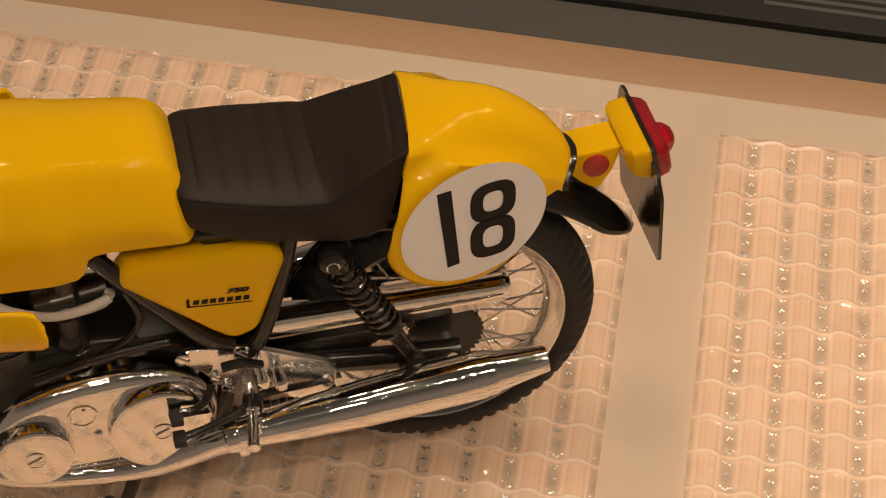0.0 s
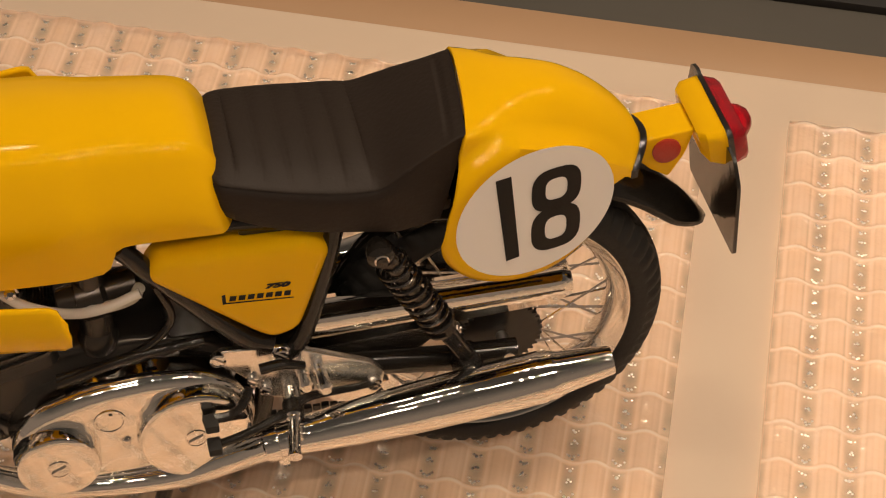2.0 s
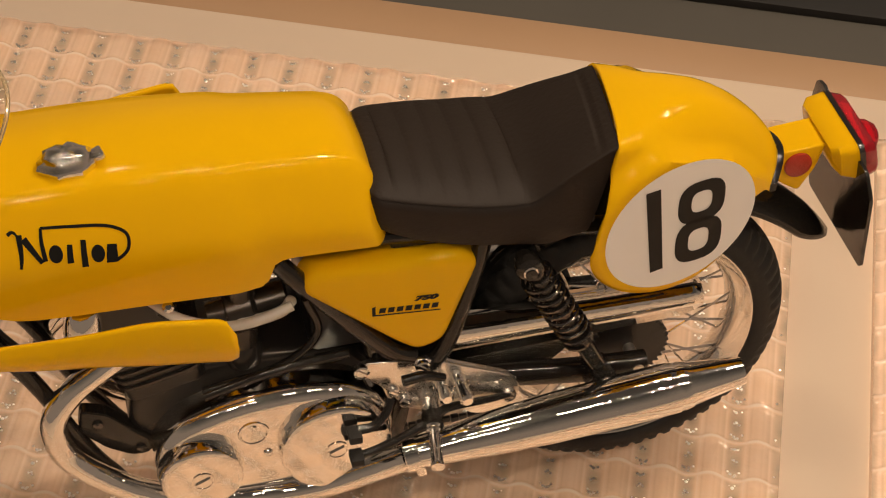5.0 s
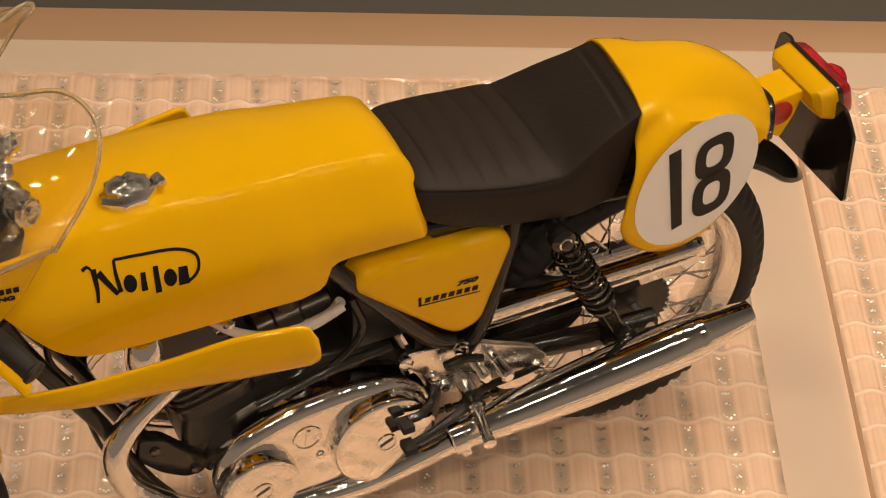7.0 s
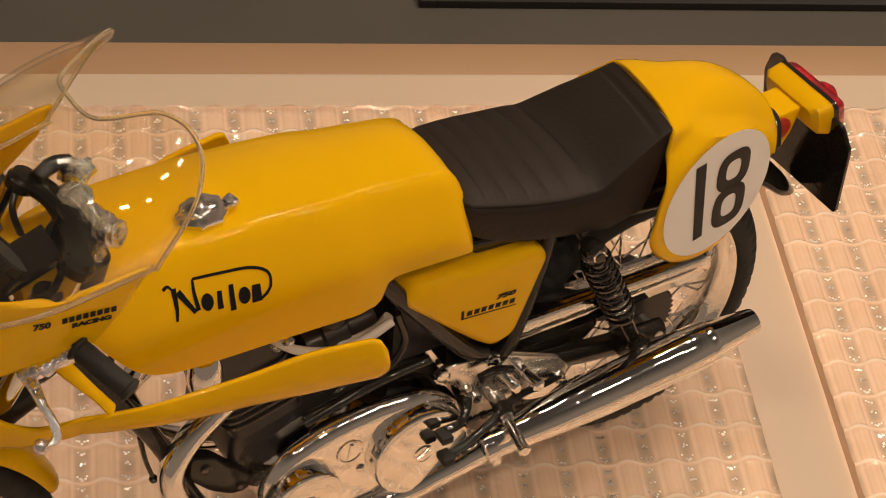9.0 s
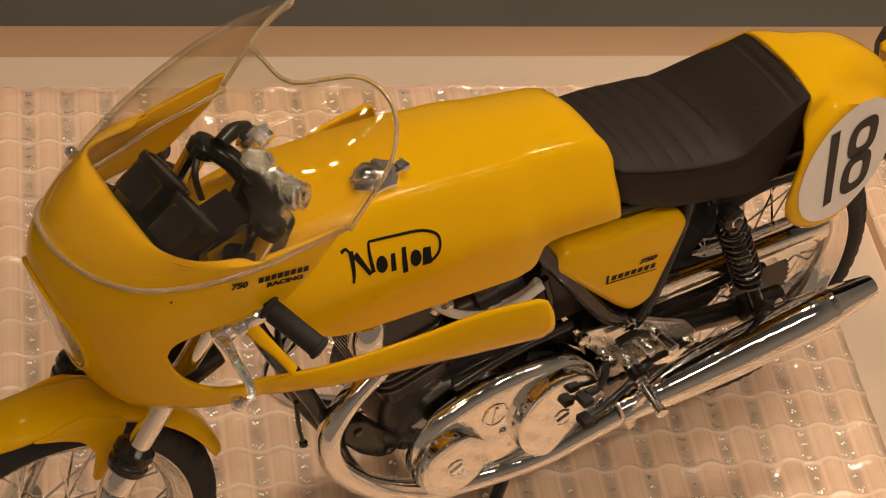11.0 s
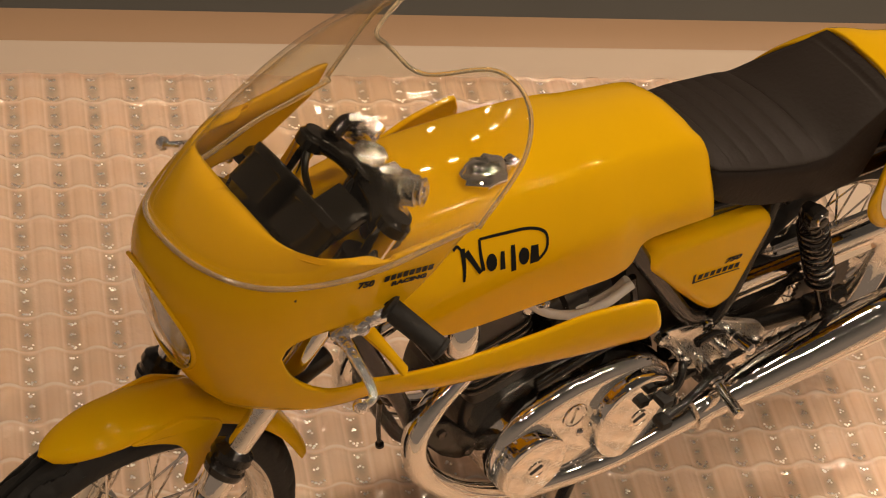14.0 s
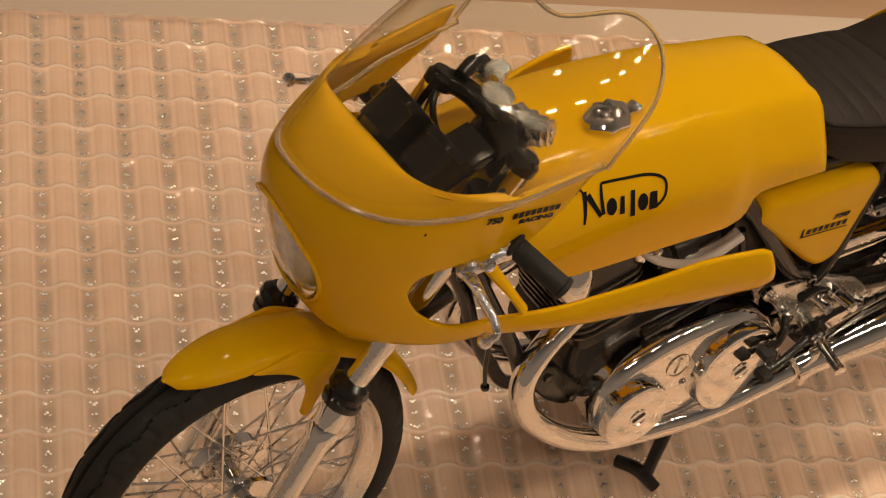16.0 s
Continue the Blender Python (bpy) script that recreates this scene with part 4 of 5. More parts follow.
def hump():
    """A shell with a low crown and a soft shoulder; its sides swell into an oval face for the number."""
    rings = []
    for k in range(89):
        t = k / 88
        x = 8.0 + 4.06 * t
        zc, zs, out = h_crown(x), h_shoulder(x), h_out(x)
        half = out + H_MID
        xo = (x - 0.18 - BC[0]) / 1.78
        zl = BC[1] - 1.64 * math.sqrt(max(0.0, 1 - xo * xo)) if abs(xo) < 1 else BC[1]
        zl = min(zl, zs - 0.25)
        front = (1 - t) ** 3
        tail = t ** 3

        def place(y, z):
            off = (y - H_MID) / 1.0
            return x + front * (0.25 * (z - 9) + 0.1 * y) - 0.52 * tail * off * off

        top = []
        for j in range(11):
            u = j / 10
            top.append((H_MID - half * u, zs + (zc - zs) * (1 - u ** 2.1) - 0.05 * u ** 6))
        side = []
        for j in range(1, 31):
            u = j / 30
            z = zs - 0.05 + (zl - zs + 0.05) * u
            y = -out - (0.20 * (1 - t) + 0.02) * u ** 0.5
            px = place(y, z)
            rho = math.hypot((px - BC[0] - 0.04 * (z - BC[1])) / 1.76, (z - BC[1]) / 1.62)
            g = 1 - smooth_step(1.0, 1.26, rho)
            y = y * (1 - g) - board_y(px, z) * g
            side.append((y, z))
        near = top + side
        roof = [(H_MID + (half + 0.10) * j / 10, zs + (zc - zs) * (1 - (j / 10) ** 4.5)) for j in range(1, 11)]
        far = roof + [(2 * (H_MID + 0.30 * max(0.0, zs - z)) - y + 0.10, z) for y, z in side]
        rings.append([(place(y, z), y, z) for y, z in far[::-1] + near])
    bm = bmesh.new()
    grid(bm, rings)
    ob = part("tail_hump", bm, YELLOW, bike, "glossy yellow seat hump with race number", sharp=60, solid=0.10)
    # black trim round the open end
    last = rings[-1]
    mid = Vector((0, H_MID, 8.5))
    bm = bmesh.new()
    rows = []
    for dx, g in ((-0.03, 1.012), (0.05, 1.02), (0.13, 0.99), (0.15, 0.93), (0.10, 0.80)):
        rows.append([(px + dx, mid.y + (y - mid.y) * g, mid.z + (z - mid.z) * g) for px, y, z in last])
    grid(bm, rows)
    bm.faces.new([bm.verts.new(q) for q in rows[-1]])
    part("end_trim", bm, BLACK, ob, doubles=0.002)
    return ob


tail = hump()
board = decal("number_disc", [oval(1.65, 1.50)], board_y, WHITE, tail, "white oval number disc", out=0.012)


def digit_eight(cx, cz, rx, rz, th, n=28):
    """Two stacked loops as strips."""
    out = []
    for zc, k, rr in ((cz + rz * 0.50, 1, 0.53), (cz - rz * 0.49, 1, 0.55)):
        for i in range(n):
            a0, a1 = 2 * math.pi * i / n, 2 * math.pi * (i + 1) / n
            quad = []
            for a, inner in ((a0, 0), (a1, 0), (a1, 1), (a0, 1)):
                c, s = math.cos(a), math.sin(a)
                c, s = math.copysign(abs(c) ** 0.7, c), math.copysign(abs(s) ** 0.7, s)
                ex, ez = rx - th * inner, rz * rr - th * inner * 0.9
                quad.append((cx + ex * c, zc + ez * s))
            out.append(quad)
    return out


decal("number", [[(8.74, 9.92), (9.06, 9.93), (9.24, 7.86), (8.96, 7.84)]], board_y, INK, board, "black race number 18", out=0.024)
decal("number", digit_eight(10.00, 8.82, 0.52, 0.98, 0.29), board_y, INK, board, out=0.024)

# rear end: cap, bracket, lamp, mudguard, plate
bm = bmesh.new()
plate(bm, rounded([(12.15, 8.62), (13.4, 8.74), (13.22, 8.12), (12.9, 7.56), (12.5, 7.82), (12.15, 8.2)], 0.1), -0.5, 0.4, 0.05)
brk = part("lamp_bracket", bm, YELLOW, bike, "yellow tail lamp bracket with red reflectors", sharp=30)
for side in (-1, 1):
    bm = bmesh.new()
    lathe(bm, (12.80, -0.05 + side * 0.448, 8.30), (0, side, 0), [(0, 0.30), (0.05, 0.30), (0.07, 0.26), (0.075, 0.05)], 24)
    part("reflector", bm, REDREF, brk, "round red reflector")


def lamp_ring(x, hy, z0, z1, r):
    o = rounded([(-hy, z0), (hy, z0), (hy, z1), (-hy, z1)], r, 5)
    tilt = 0.20
    return [(x + (8.75 - z) * tilt, y, z) for y, z in o]


bm = bmesh.new()
capped(bm, [lamp_ring(13.36, 0.82, 8.3, 8.8, 0.15), lamp_ring(13.5, 0.98, 8.12, 8.9, 0.2), lamp_ring(13.9, 1.04, 8.0, 8.95, 0.2)])
house = part("tail_lamp", bm, YELLOW, brk, "yellow tail lamp housing with red lens")
bm = bmesh.new()
capped(bm, [lamp_ring(13.9, 1.06, 7.98, 8.97, 0.2), lamp_ring(14.02, 1.06, 7.98, 8.97, 0.2)])
part("gasket", bm, BLACK, house)
bm = bmesh.new()
capped(bm, [lamp_ring(14.02, 1.02, 8.02, 8.93, 0.2), lamp_ring(14.26, 0.97, 8.08, 8.87, 0.2), lamp_ring(14.34, 0.88, 8.16, 8.8, 0.15)])
lathe(bm, (14.28, -0.1, 8.42), (1, 0, -0.12), [(0, 0.40), (0.16, 0.38), (0.32, 0.30), (0.42, 0.16), (0.45, 0.03)], 24)
part("lens", bm, RED, house, "ruby red tail lamp lens")
bm = bmesh.new()
rows = []
for k in range(57):
    t = k / 56
    ang = radians(118 - 95 * t)
    r = 4.45 + 0.95 * t ** 1.6
    end = 1.0 if t < 0.86 else math.sqrt(max(0.01, 1 - ((t - 0.86) / 0.14) ** 2))
    row = []
    for j in range(13):
        s = -1 + j / 6
        row.append((9.0 + (r - 0.45 * abs(s * end) ** 2.2) * math.cos(ang), 0.82 * s * end, 3.81 + (r - 0.45 * abs(s * end) ** 2.2) * math.sin(ang)))
    rows.append(row)
grid(bm, rows)
part("rear_mudguard", bm, BLACK, bike, "gloss black rear mudguard", solid=0.08)
bm = bmesh.new()
o = rounded([(-1.62, 6.1), (1.25, 6.1), (1.5, 8.4), (1.3, 9.0), (0.9, 9.1), (0.6, 8.6), (-1.4, 8.6), (-1.75, 8.1)], 0.12)
a = [bm.verts.new((13.98 - 0.06 * (z - 7) + 0.0, y, z)) for y, z in o]
b = [bm.verts.new((14.06 - 0.06 * (z - 7) + 0.0, y, z)) for y, z in o]
bm.faces.new(a)
bm.faces.new(b[::-1])
for i in range(len(a)):
    bm.faces.new((a[i], b[i], b[(i + 1) % len(a)], a[(i + 1) % len(a)]))
part("number_plate", bm, BLACK, bike, "blank gloss black number plate")

# ---------------------------------------------------------------- side panel and frame
PANEL = [(x + 0.2, z - 0.17) for x, z in ((1.86, 8.55), (2.1, 8.86), (5.12, 8.78), (5.45, 8.42), (4.72, 6.42), (4.15, 6.25), (3.75, 6.55), (1.9, 8.30))]
for side in (-1, 1):
    bm = bmesh.new()
    plate(bm, rounded(PANEL, 0.34, 6), side * 1.86, side * 1.2, 0.24)
    pan = part("side_panel", bm, YELLOW, bike, "glossy yellow triangular side panel", sharp=50)
    if side == -1:
        flat = lambda x, z: 1.86
        bars = [[(3.33, 7.46), (3.40, 7.46), (3.40, 7.72), (3.33, 7.70)], [(3.33, 7.46), (4.72, 7.34), (4.72, 7.37), (3.33, 7.50)]]
        for k in range(7):
            x0 = 3.46 + 0.178 * k
            z0 = 7.52 - 0.014 * k
            bars.append([(x0, z0), (x0 + 0.13, z0 - 0.01), (x0 + 0.16, z0 + 0.12), (x0 + 0.03, z0 + 0.13)])
        for one in bars:
            decal("emblem_bar", [[(x + 0.1, z - 0.12) for x, z in one]], flat, INK, pan)


def fair_y(x, z):
    """Half width of the fairing at x and z."""
    c = min(1.0, max(0.0, (FX - x) / (FX - nose_x(z)))) ** (1 / 0.92)
    return side_w(z) * math.sin(math.acos(c)) ** 0.92 + 0.06 * min(1.0, max(0.0, (x - FX) / 0.9))


def lettering(text, size, x, z, surf, mat, parent, label="", stretch=1.0, shear=0.0, slope=0.0, out=0.02):
    """Words in the built-in font, printed on the left side: they read towards the tail."""
    cu = bpy.data.curves.new("lettering", "FONT")
    cu.body, cu.size, cu.align_x, cu.align_y, cu.shear, cu.offset = text, size, "LEFT", "BOTTOM", shear, 0.012
    tmp = new("lettering", cu)
    me = bpy.data.meshes.new_from_object(tmp.evaluated_get(bpy.context.evaluated_depsgraph_get()))
    bpy.data.objects.remove(tmp)
    for v in me.vertices:
        px, pz = x + v.co.x * stretch, z + v.co.y + slope * v.co.x
        v.co = (px * CM, -(surf(px, pz) + out) * CM, pz * CM)
    me.materials.clear()
    me.materials.append(mat)
    ob = new("lettering", me)
    ob.parent = parent
    return tagged(ob, label) if label else ob


lettering("750", 0.16, 4.28, 7.56, lambda x, z: 1.86, INK, bpy.data.objects["side_panel"], stretch=1.9, shear=0.3, slope=-0.1)
lettering("750", 0.20, -6.04, 11.80, fair_y, INK, fair, "small black lettering 750", 1.0, 0.1, -0.02)
lettering("RACING", 0.155, -5.35, 11.62, fair_y, INK, fair, "small black lettering RACING", 1.25, 0.0, -0.10)
for k in range(8):
    x0 = -5.53 + 0.128 * k
    z0 = 11.83 - 0.008 * k
    decal("emblem_bar", [[(x0, z0), (x0 + 0.10, z0), (x0 + 0.10, z0 + 0.145), (x0, z0 + 0.145)]], fair_y, INK, fair, out=0.02)

FRAME = [
    [(1.62, -1.55, 8.95, 0.2), (2.4, -1.6, 7.9, 0.2), (3.7, -1.6, 6.2, 0.2), (4.3, -1.55, 5.75, 0.2)],
    [(5.85, -1.5, 8.9, 0.19), (5.5, -1.55, 7.5, 0.19), (5.0, -1.55, 5.9, 0.19), (4.6, -1.5, 5.3, 0.19)],
    [(1.2, -1.3, 9.1, 0.2), (4, -1.35, 8.95, 0.2), (6.6, -1.4, 8.6, 0.2), (8.6, -1.35, 8.3, 0.2), (10.6, -1.2, 8.2, 0.2)],
    [(-5.1, -0.5, 10.6, 0.2), (-4.4, -0.75, 8.4, 0.2), (-3.2, -0.95, 6.0, 0.18), (-2.72, -1.0, 4.7, 0.17), (-2.1, -1.0, 3.4, 0.17), (-1.2, -1.0, 2.35, 0.17), (1.2, -1.05, 2.1, 0.18), (3.6, -1.1, 2.6, 0.2), (4.2, -1.1, 4.2, 0.22)],
]
for pts in FRAME:
    for side in (-1, 1):
        bm = bmesh.new()
        tube(bm, [(x, -side * y, z, r) for x, y, z, r in pts], 12, 8)
        part("frame_tube", bm, BLACK, bike)
bm = bmesh.new()
tube(bm, [(-5.0, 0, 10.9, 0.36), (-1, 0, 10.2, 0.36), (3, 0, 9.4, 0.36), (6, 0, 8.9, 0.3)], 14, 6)
part("frame_tube", bm, BLACK, bike)
bm = bmesh.new()
box(bm, (3.9, 0.1, 7.2), (3.2, 2.2, 2.9), (0, 0, 0), 0.15)
box(bm, (4.5, 0.0, 5.6), (1.6, 2.0, 1.2), (0, 0, 0), 0.15)
part("battery_box", bm, DARK, bike)
bm = bmesh.new()
box(bm, (6.0, 0, 8.75), (4.2, 3.0, 0.35), (0, 3, 0), 0.1)
part("seat_base", bm, DARK, bike)

# ---------------------------------------------------------------- engine
CASE = [(-1.22, 3.8), (-1.1, 4.35), (-0.6, 4.95), (0.55, 5.36), (1.95, 5.46), (3.0, 5.28), (3.75, 4.6), (3.9, 3.95), (3.7, 3.1), (3.2, 2.75), (2.3, 2.62), (-0.4, 2.74), (-1.0, 3.1)]
bm = bmesh.new()
plate(bm, rounded(CASE, 0.6, 6), -1.78, -0.7, 0.34, segments=6)
case = part("primary_chaincase", bm, CHROME, bike, "mirror chrome primary chaincase", sharp=50)
for (cx, cz, r, o) in ((-0.28, 3.72, 0.86, 0.42), (2.55, 3.92, 1.18, 0.40)):
    bm = bmesh.new()
    lathe(bm, (cx, -1.7, cz), (0, -1, 0), [(0, r + 0.04), (0.06, r + 0.02), (o * 0.8, r), (o * 0.93, r - 0.03), (o, r - 0.1), (o + 0.004, r - 0.14), (o + 0.004, 0.05)], 48)
    boss = part("cover_boss", bm, CHROME, case)
    bm = bmesh.new()
    lathe(bm, (cx, -1.7 - o, cz), (0, -1, 0), [(0, 0.24), (0.03, 0.24), (0.035, 0.2), (0.02, 0.19), (0.02, 0.02)], 24)
    box(bm, (cx, -1.74 - o, cz), (0.34, 0.04, 0.06), (0, -25, 0))
    part("slotted_plug", bm, CHROME, boss)
bm = bmesh.new()
lathe(bm, (0.88, -1.78, 4.52), (0, -1, 0), [(0, 0.33), (0.03, 0.32), (0.04, 0.28), (0.02, 0.26), (0.02, 0.02)], 32)
box(bm, (0.88, -1.81, 4.52), (0.07, 0.05, 0.42), (0, 10, 0))
part("slotted_plug", bm, CHROME, case)
bm = bmesh.new()
lathe(bm, (1.15, -1.78, 3.88), (0, -1, 0), [(0, 0.11), (0.03, 0.10), (0.06, 0.075), (0.08, 0.04), (0.085, 0.01)], 16)
part("screw", bm, CHROME, case)
# crankcase, gearbox
bm = bmesh.new()
plate(bm, rounded([(-1.6, 4.4), (-1.5, 5.2), (-1.0, 5.9), (1.4, 5.9), (3.2, 5.6), (3.9, 4.6), (3.7, 2.9), (2.6, 2.7), (0.6, 2.7), (-0.2, 3.2), (-1.2, 3.9)], 0.4), -0.95, 1.3, 0.2)
part("crankcase", bm, DARKMETAL, bike, "dark grey metallic crankcase")
bm = bmesh.new()
plate(bm, rounded([(-2.5, 5.3), (-2.0, 5.1), (-1.5, 4.5), (-1.1, 4.1), (-1.2, 3.75), (-1.6, 3.75), (-2.1, 4.1), (-2.6, 4.7)], 0.15), -1.1, -0.8, 0.06)
mount = part("engine_mount", bm, BLACK, bike)
for bx, bz in ((-2.2, 4.85), (-1.4, 3.95)):
    bm = bmesh.new()
    lathe(bm, (bx, -1.08, bz), (0, -1, 0), [(0, 0.11), (0.08, 0.11), (0.10, 0.06), (0.11, 0.02)], 12)
    part("bolt", bm, SPRING, mount)
# cylinders with fins, tilted forward
TILT = radians(-14)


def eng(u, y, h):
    """Place over the crankcase mouth: u forward-back across the cylinder, h along it."""
    return Vector((-0.75 + u * math.cos(TILT) + h * math.sin(TILT), y, 5.75 - u * math.sin(TILT) + h * math.cos(TILT)))


def slab(bm, hu, hy, h0, h1, r):
    o = rounded([(-hu, -hy), (hu, -hy), (hu, hy), (-hu, hy)], r, 4)
    capped(bm, [[eng(u, y, h0) for u, y in o], [eng(u, y, h1) for u, y in o]])


bm = bmesh.new()
slab(bm, 0.85, 1.15, -0.2, 2.6, 0.3)
barrel = part("cylinder_barrel", bm, DARK, bike, "finned black twin cylinder block")
for k in range(7):
    bm = bmesh.new()
    slab(bm, 0.98, 1.22, 0.15 + 0.21 * k, 0.23 + 0.21 * k, 0.5)
    part("fin", bm, DARKMETAL, barrel)
bm = bmesh.new()
slab(bm, 0.80, 1.0, 1.7, 2.75, 0.3)
head = part("cylinder_head", bm, DARKMETAL, bike, "finned dark grey cylinder head")
for k in range(4):
    bm = bmesh.new()
    slab(bm, 0.95, 1.12 - 0.05 * k, 1.75 + 0.2 * k, 1.82 + 0.2 * k, 0.4)
    part("fin", bm, DARKMETAL, head)
for y in (-0.75, 0.75):
    for u in (-0.7, 0.6):
        bm = bmesh.new()
        lathe(bm, eng(u, y, 2.55), (math.sin(TILT), 0, math.cos(TILT)), [(0, 0.38), (0.25, 0.38), (0.3, 0.28), (0.38, 0.26), (0.4, 0.05)], 16)
        part("rocker_cap", bm, CHROME, head)
for y in (-0.72, 0.72):
    bm = bmesh.new()
    lathe(bm, (0.3, y, 7.0), (1, 0, 0.15), [(0, 0.3), (0.35, 0.34), (0.4, 0.5), (0.9, 0.52), (1.0, 0.36), (1.6, 0.4), (1.65, 0.3)], 18)
    rod(bm, (0.95, y, 6.2), (1.0, y, 8.3), 0.34, n=16)
    lathe(bm, (0.93, y, 6.25), (0, 0, -1), [(0, 0.3), (0.25, 0.42), (0.55, 0.4), (0.6, 0.2)], 16)
    part("carburettor", bm, DARKMETAL, bike, "dark grey metallic carburettor")
# chrome bulb on the head (seen under the tank)
bm = bmesh.new()
lathe(bm, (-2.2, -1.2, 7.18), (0.1, 0.1, 1), [(0, 0.06), (0.04, 0.2), (0.12, 0.31), (0.25, 0.375), (0.5, 0.395), (0.8, 0.37), (0.95, 0.3), (1.0, 0.1)], 20)
part("exhaust_clamp", bm, CHROME, bike)
bm = bmesh.new()
lathe(bm, (-0.6, -1.1, 7.75), (0.1, -0.6, 0.6), [(0, 0.12), (0.15, 0.2), (0.3, 0.2), (0.5, 0.1), (0.8, 0.12), (0.85, 0.06)], 10)
part("spark_plug", bm, CHROME, bike)
# hoses and leads
for pts, mat, nm in (([(-0.9, -1.35, 8.35, 0.105), (-0.3, -1.55, 7.85, 0.105), (0.5, -1.65, 7.55, 0.105), (1.2, -1.65, 7.55, 0.105), (1.9, -1.6, 7.75, 0.105)], HOSE, "fuel_hose"),
                     ([(1.9, -1.45, 7.75, 0.12), (1.7, -1.3, 7.35, 0.12), (1.1, -1.2, 7.15, 0.12), (0.7, -1.0, 7.25, 0.12)], HOSE, "fuel_hose"),
                     ([(2.2, -1.3, 7.6, 0.09), (2.4, -1.3, 6.6, 0.09), (1.6, -1.35, 5.9, 0.09), (0.0, -1.3, 5.5, 0.09)], BLACK, "cable"),
                     ([(3.0, -1.4, 6.0, 0.12), (1.5, -1.4, 5.85, 0.12), (0.0, -1.35, 5.4, 0.12)], BLACK, "cable"),
                     ([(-3.6, -0.3, 9.0, 0.07), (-3.9, -0.6, 7.8, 0.07), (-3.3, -0.6, 6.6, 0.07)], DARK, "cable")):
    bm = bmesh.new()
    tube(bm, pts, 10, 8)
    part(nm, bm, mat, bike)

# ---------------------------------------------------------------- exhaust
for side in (-1, 1):
    y = lambda v: side * v
    bm = bmesh.new()
    tube(bm, [(-1.1, y(1.0), 6.9, 0.28), (-1.9, y(1.08), 6.45, 0.28), (-2.6, y(1.2), 6.0, 0.28), (-3.05, y(1.3), 5.35, 0.28), (-2.98, y(1.38), 4.6, 0.28), (-2.55, y(1.45), 3.95, 0.28), (-1.7, y(1.5), 3.2, 0.28),
              (-0.6, y(1.55), 2.66, 0.28), (0.8, y(1.65), 2.5, 0.29), (2.2, y(1.85), 2.65, 0.30), (3.3, y(2.1), 3.15, 0.30), (4.0, y(2.3), 3.55, 0.30)], 18, 8)
    pipe = part("exhaust_pipe", bm, CHROME, bike, "swept-back chrome exhaust pipe and silencer")
    bm = bmesh.new()
    p0, p1 = Vector((3.9, y(2.32), 3.62)), Vector((11.25, y(2.5), 4.55))
    d = (p1 - p0).length
    lathe(bm, p0, p1 - p0, [(0, 0.30), (0.02, 0.40), (0.3, 0.40), (0.32, 0.36), (0.7, 0.38), (2.0, 0.48), (3.2, 0.54), (5.2, 0.56), (5.9, 0.55), (5.95, 0.52), (6.05, 0.53), (6.2, 0.50), (6.25, 0.47), (d - 0.05, 0.31), (d, 0.29), (d, 0.25), (d - 0.5, 0.24), (d - 0.5, 0.02)], 40)
    part("silencer", bm, CHROME, pipe)
    bm = bmesh.new()
    box(bm, (4.25, y(2.45), 3.25), (0.22, 0.2, 0.28), (0, -10, 0), 0.05)
    part("clamp", bm, CHROME, pipe)

# ---------------------------------------------------------------- rear suspension
for side in (-1, 1):
    top, bot = Vector((6.53, side * 1.95, 8.25)), Vector((8.35, side * 1.75, 4.55))
    ax = bot - top
    ln = ax.length
    bm = bmesh.new()
    lathe(bm, top - ax * 0.04, ax, [(0, 0.16), (0.1, 0.22), (0.3, 0.27), (0.5, 0.27), (0.55, 0.2), (2.7, 0.2), (2.75, 0.3), (3.1, 0.3), (3.15, 0.2), (ln + 0.2, 0.17)], 20)
    damper = part("shock_absorber", bm, BLACK, bike, "black shock absorber with coil spring")
    bm = bmesh.new()
    u, v, dd = frame_of(ax)
    turns, m = 10, 10 * 18
    tube_pts = [tuple(top + dd * (0.45 + 2.4 * k / m) + (u * math.cos(2 * math.pi * turns * k / m) + v * math.sin(2 * math.pi * turns * k / m)) * 0.335) + (0.042,) for k in range(m + 1)]
    tube(bm, tube_pts, 6, 1)
    part("coil_spring", bm, SPRING, damper, "dark metal coil spring")
    for p in (top, bot):
        bm = bmesh.new()
        lathe(bm, p + Vector((0, side * 0.1, 0)), (0, side, 0), [(0, 0.27), (0.2, 0.27), (0.24, 0.22), (0.26, 0.12), (0.36, 0.12), (0.37, 0.02)], 18)
        eye = part("mounting_eye", bm, BLACK, damper)
        bm = bmesh.new()
        lathe(bm, p + Vector((0, side * 0.34, 0)), (0, side, 0), [(0, 0.15), (0.06, 0.15), (0.09, 0.10), (0.07, 0.07), (0.07, 0.02)], 14)
        part("bolt", bm, CHROME, eye)
    bm = bmesh.new()
    tube(bm, [(3.9, side * 1.15, 4.6, 0.24), (6.5, side * 1.2, 4.3, 0.24), (8.2, side * 1.25, 4.1, 0.26), (9.5, side * 1.25, 4.0, 0.26)], 12, 6, flat=1.2)
    box(bm, (8.3, side * 1.45, 4.3), (0.5, 0.5, 0.5), (0, 8, 0), 0.08)
    part("swing_arm", bm, BLACK, bike)
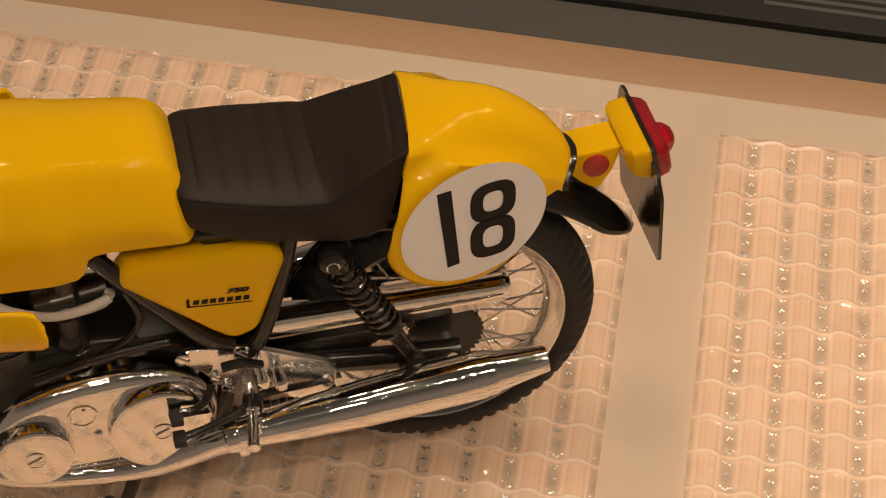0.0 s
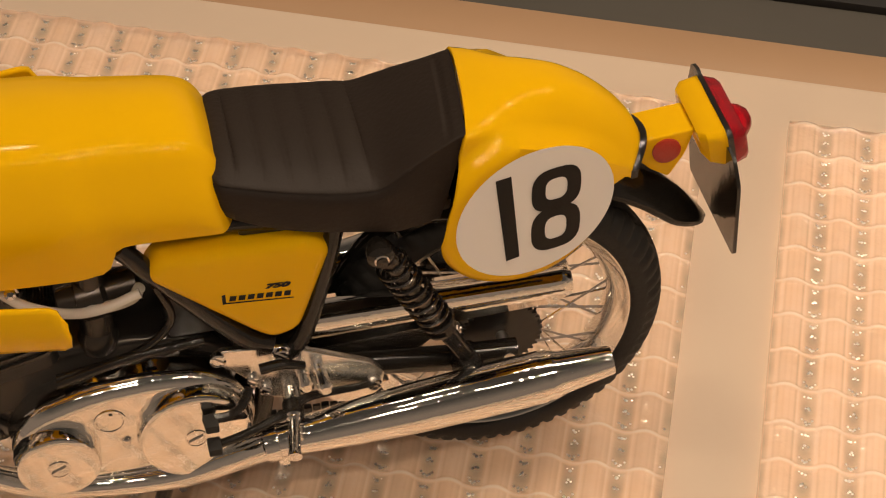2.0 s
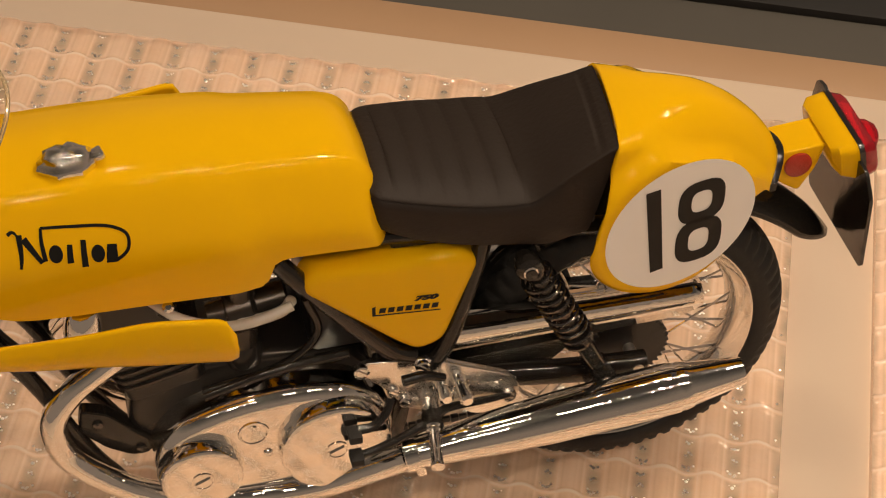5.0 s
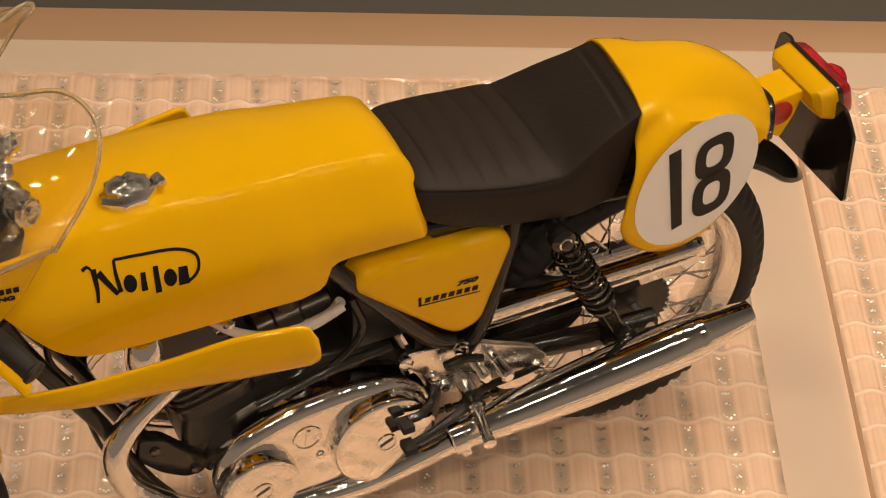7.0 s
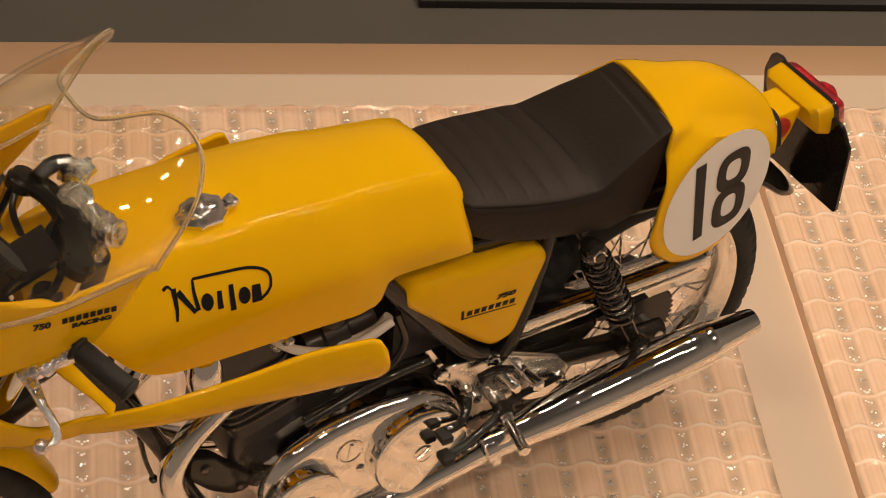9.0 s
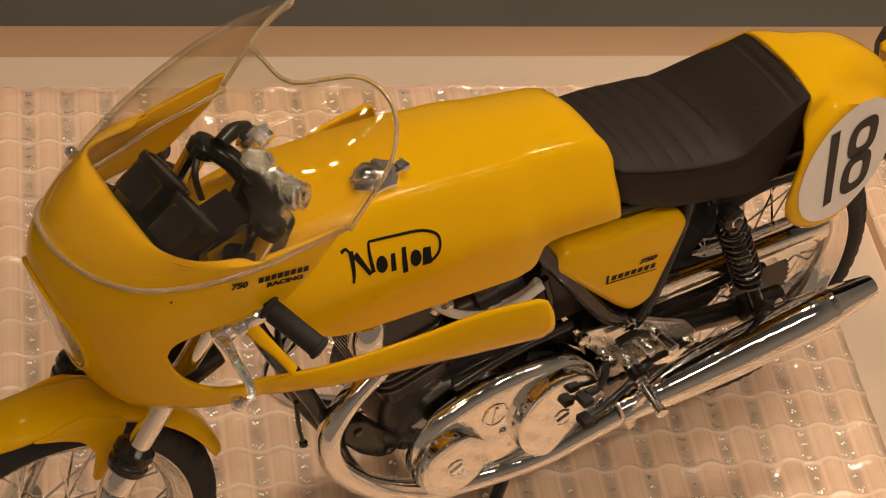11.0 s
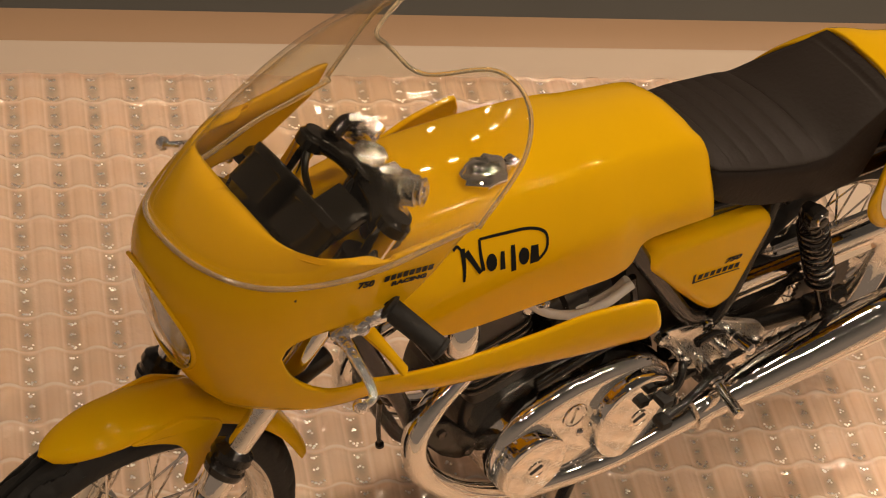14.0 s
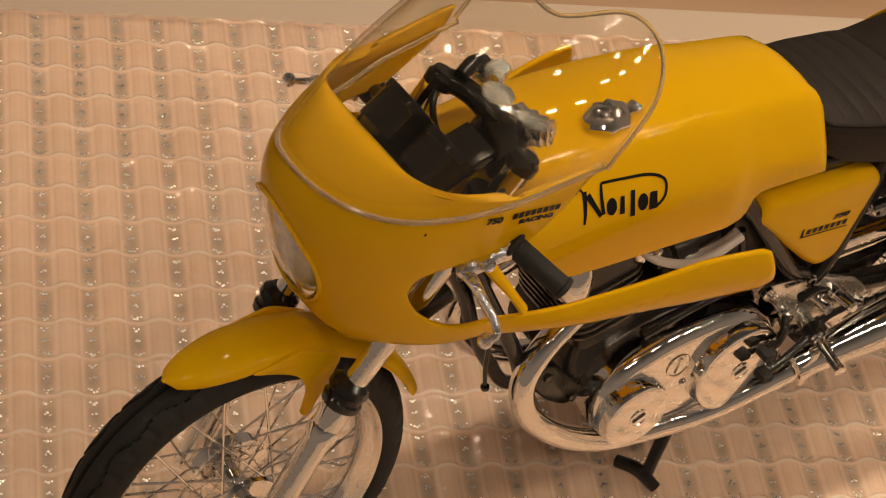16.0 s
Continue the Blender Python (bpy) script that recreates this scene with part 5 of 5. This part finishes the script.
# chain guard and chain
bm = bmesh.new()
rows = []
for k in range(25):
    t = k / 24
    x = 5.0 + 5.72 * t
    z = 5.9 - 0.08 * t
    h = (0.80 - 0.25 * t) * (1 if t < 0.93 else 1 - 0.35 * (t - 0.93) / 0.07)
    rows.append([(x, -0.55, z - 0.02), (x, -0.8, z + 0.06), (x, -1.05, z + 0.06), (x, -1.22, z - 0.04), (x, -1.28, z - 0.2), (x, -1.28, z - h)])
grid(bm, rows)
part("chain_guard", bm, CHROME, bike, "chrome chain guard", solid=0.05)
bm = bmesh.new()
plate(bm, rounded([(4.9, 5.5), (7.7, 5.2), (7.9, 4.6), (7.3, 4.05), (5.2, 4.1)], 0.2), -0.95, -0.85, 0.04)
part("inner_guard", bm, BRIGHT, bike)
for z0, z1 in ((5.05, 4.95), (2.75, 2.68)):
    for k in range(30):
        bm = bmesh.new()
        t = (k + 0.5) / 30
        box(bm, (3.6 + 5.7 * t, -0.72, z0 + (z1 - z0) * t), (0.17, 0.14 if k % 2 else 0.08, 0.14), (0, 1, 0), 0.02)
        part("chain_link", bm, DARK, bike)

# ---------------------------------------------------------------- footrest plate, pedals, stand
bm = bmesh.new()
plate(bm, rounded([(3.0, 5.62), (3.3, 5.84), (4.6, 5.66), (6.3, 4.82), (6.6, 4.45), (6.5, 3.95), (6.03, 3.68), (5.5, 3.8), (5.2, 4.2), (4.85, 4.02), (4.15, 4.3), (3.6, 5.1)], 0.14), -1.66, -1.52, 0.04)
plate_ob = part("footrest_plate", bm, BRIGHT, bike, "chrome triangular footrest plate with bolts")
for x, z, r in ((3.2, 5.66, 0.17), (4.48, 5.50, 0.17), (3.86, 4.92, 0.13), (4.10, 4.58, 0.14), (6.35, 4.2, 0.17)):
    bm = bmesh.new()
    lathe(bm, (x, -1.64, z), (0, -1, 0), [(0, r), (0.1, r), (0.12, r * 0.8), (0.09, r * 0.7), (0.09, 0.02)], 14)
    box(bm, (x, -1.74, z), (r * 1.5, 0.05, 0.05), (0, 40, 0))
    part("bolt", bm, CHROME, plate_ob)
for x, z, ln in ((4.87, 4.86, 0.5), (5.2, 5.08, 0.85)):
    bm = bmesh.new()
    lathe(bm, (x, -1.6, z), (0.05, -1, 0.0), [(0, 0.12), (0.05, 0.15), (ln * 0.4, 0.15), (ln * 0.42, 0.12), (ln * 0.7, 0.14), (ln, 0.16), (ln + 0.05, 0.1)], 14)
    part("linkage_pin", bm, CHROME, plate_ob)
bm = bmesh.new()
lathe(bm, (4.56, -2.25, 4.31), (-0.14, -1, -0.11), [(0, 0.11), (0.05, 0.17), (0.10, 0.13), (0.16, 0.16), (0.20, 0.125), (0.98, 0.13), (1.0, 0.145), (1.08, 0.145), (1.10, 0.1)], 18)
footrest = part("footrest", bm, CHROME, bike, "chrome footrest peg")
bm = bmesh.new()
lathe(bm, (4.62, -1.35, 4.42), (-0.03, -1, -0.12), [(0, 0.15), (0.3, 0.15), (0.32, 0.19), (0.62, 0.19), (0.66, 0.15), (0.72, 0.15)], 18)
part("footrest_shaft", bm, CHROME, footrest)
bm = bmesh.new()
rod(bm, (4.59, -1.98, 4.35), (4.56, -2.3, 4.31), 0.22, n=14)
tube(bm, [(4.50, -2.15, 4.30, 0.12), (4.1, -2.25, 4.20, 0.10), (3.5, -2.40, 4.10, 0.10), (3.0, -2.45, 4.02, 0.09)], 10, 6)
tube(bm, [(4.60, -2.12, 4.36, 0.12), (4.85, -2.05, 4.50, 0.10), (5.2, -1.95, 4.45, 0.09), (5.9, -1.8, 4.3, 0.08), (6.35, -1.7, 4.25, 0.08)], 10, 6)
tube(bm, [(4.0, -1.95, 5.45, 0.12), (4.45, -1.9, 5.45, 0.11), (4.9, -1.85, 5.25, 0.09)], 10, 6)
pedal = part("gear_pedal", bm, BLACK, bike, "black gear pedal linkage")
for z in (4.02, 4.58):
    bm = bmesh.new()
    box(bm, (2.88, -2.5 + 0.12 * (z > 4.3), z), (0.28, 0.38, 0.2), (0, 0, 0), 0.04)
    part("pedal_pad", bm, RUBBER, pedal)
bm = bmesh.new()
tube(bm, [(2.95, -2.3, 4.62, 0.1), (3.3, -2.25, 4.6, 0.1), (3.6, -2.1, 4.75, 0.1), (3.75, -1.9, 4.95, 0.1)], 8, 5)
part("pedal_arm", bm, BLACK, pedal)
bm = bmesh.new()
tube(bm, [(2.1, -0.95, 2.5, 0.2), (1.75, -1.2, 1.5, 0.17), (1.4, -1.35, 0.75, 0.15), (1.3, -1.4, 0.5, 0.15)], 10, 5)
tube(bm, [(1.05, -0.6, 0.2, 0.16), (1.25, -1.1, 0.3, 0.17), (1.5, -1.6, 0.02, 0.15)], 10, 5)
part("side_stand", bm, BLACK, bike, "black prop stand")
bm = bmesh.new()
tube(bm, [(-3.3, -0.3, 5.6, 0.06), (-3.15, -0.15, 4.7, 0.055), (-2.96, -0.03, 3.95, 0.05)], 8, 4)
lathe(bm, (-2.97, -0.03, 4.0), (0.2, 0, -1), [(0, 0.05), (0.04, 0.10), (0.12, 0.10), (0.17, 0.04)], 10)
part("brake_pedal", bm, BLACK, bike)
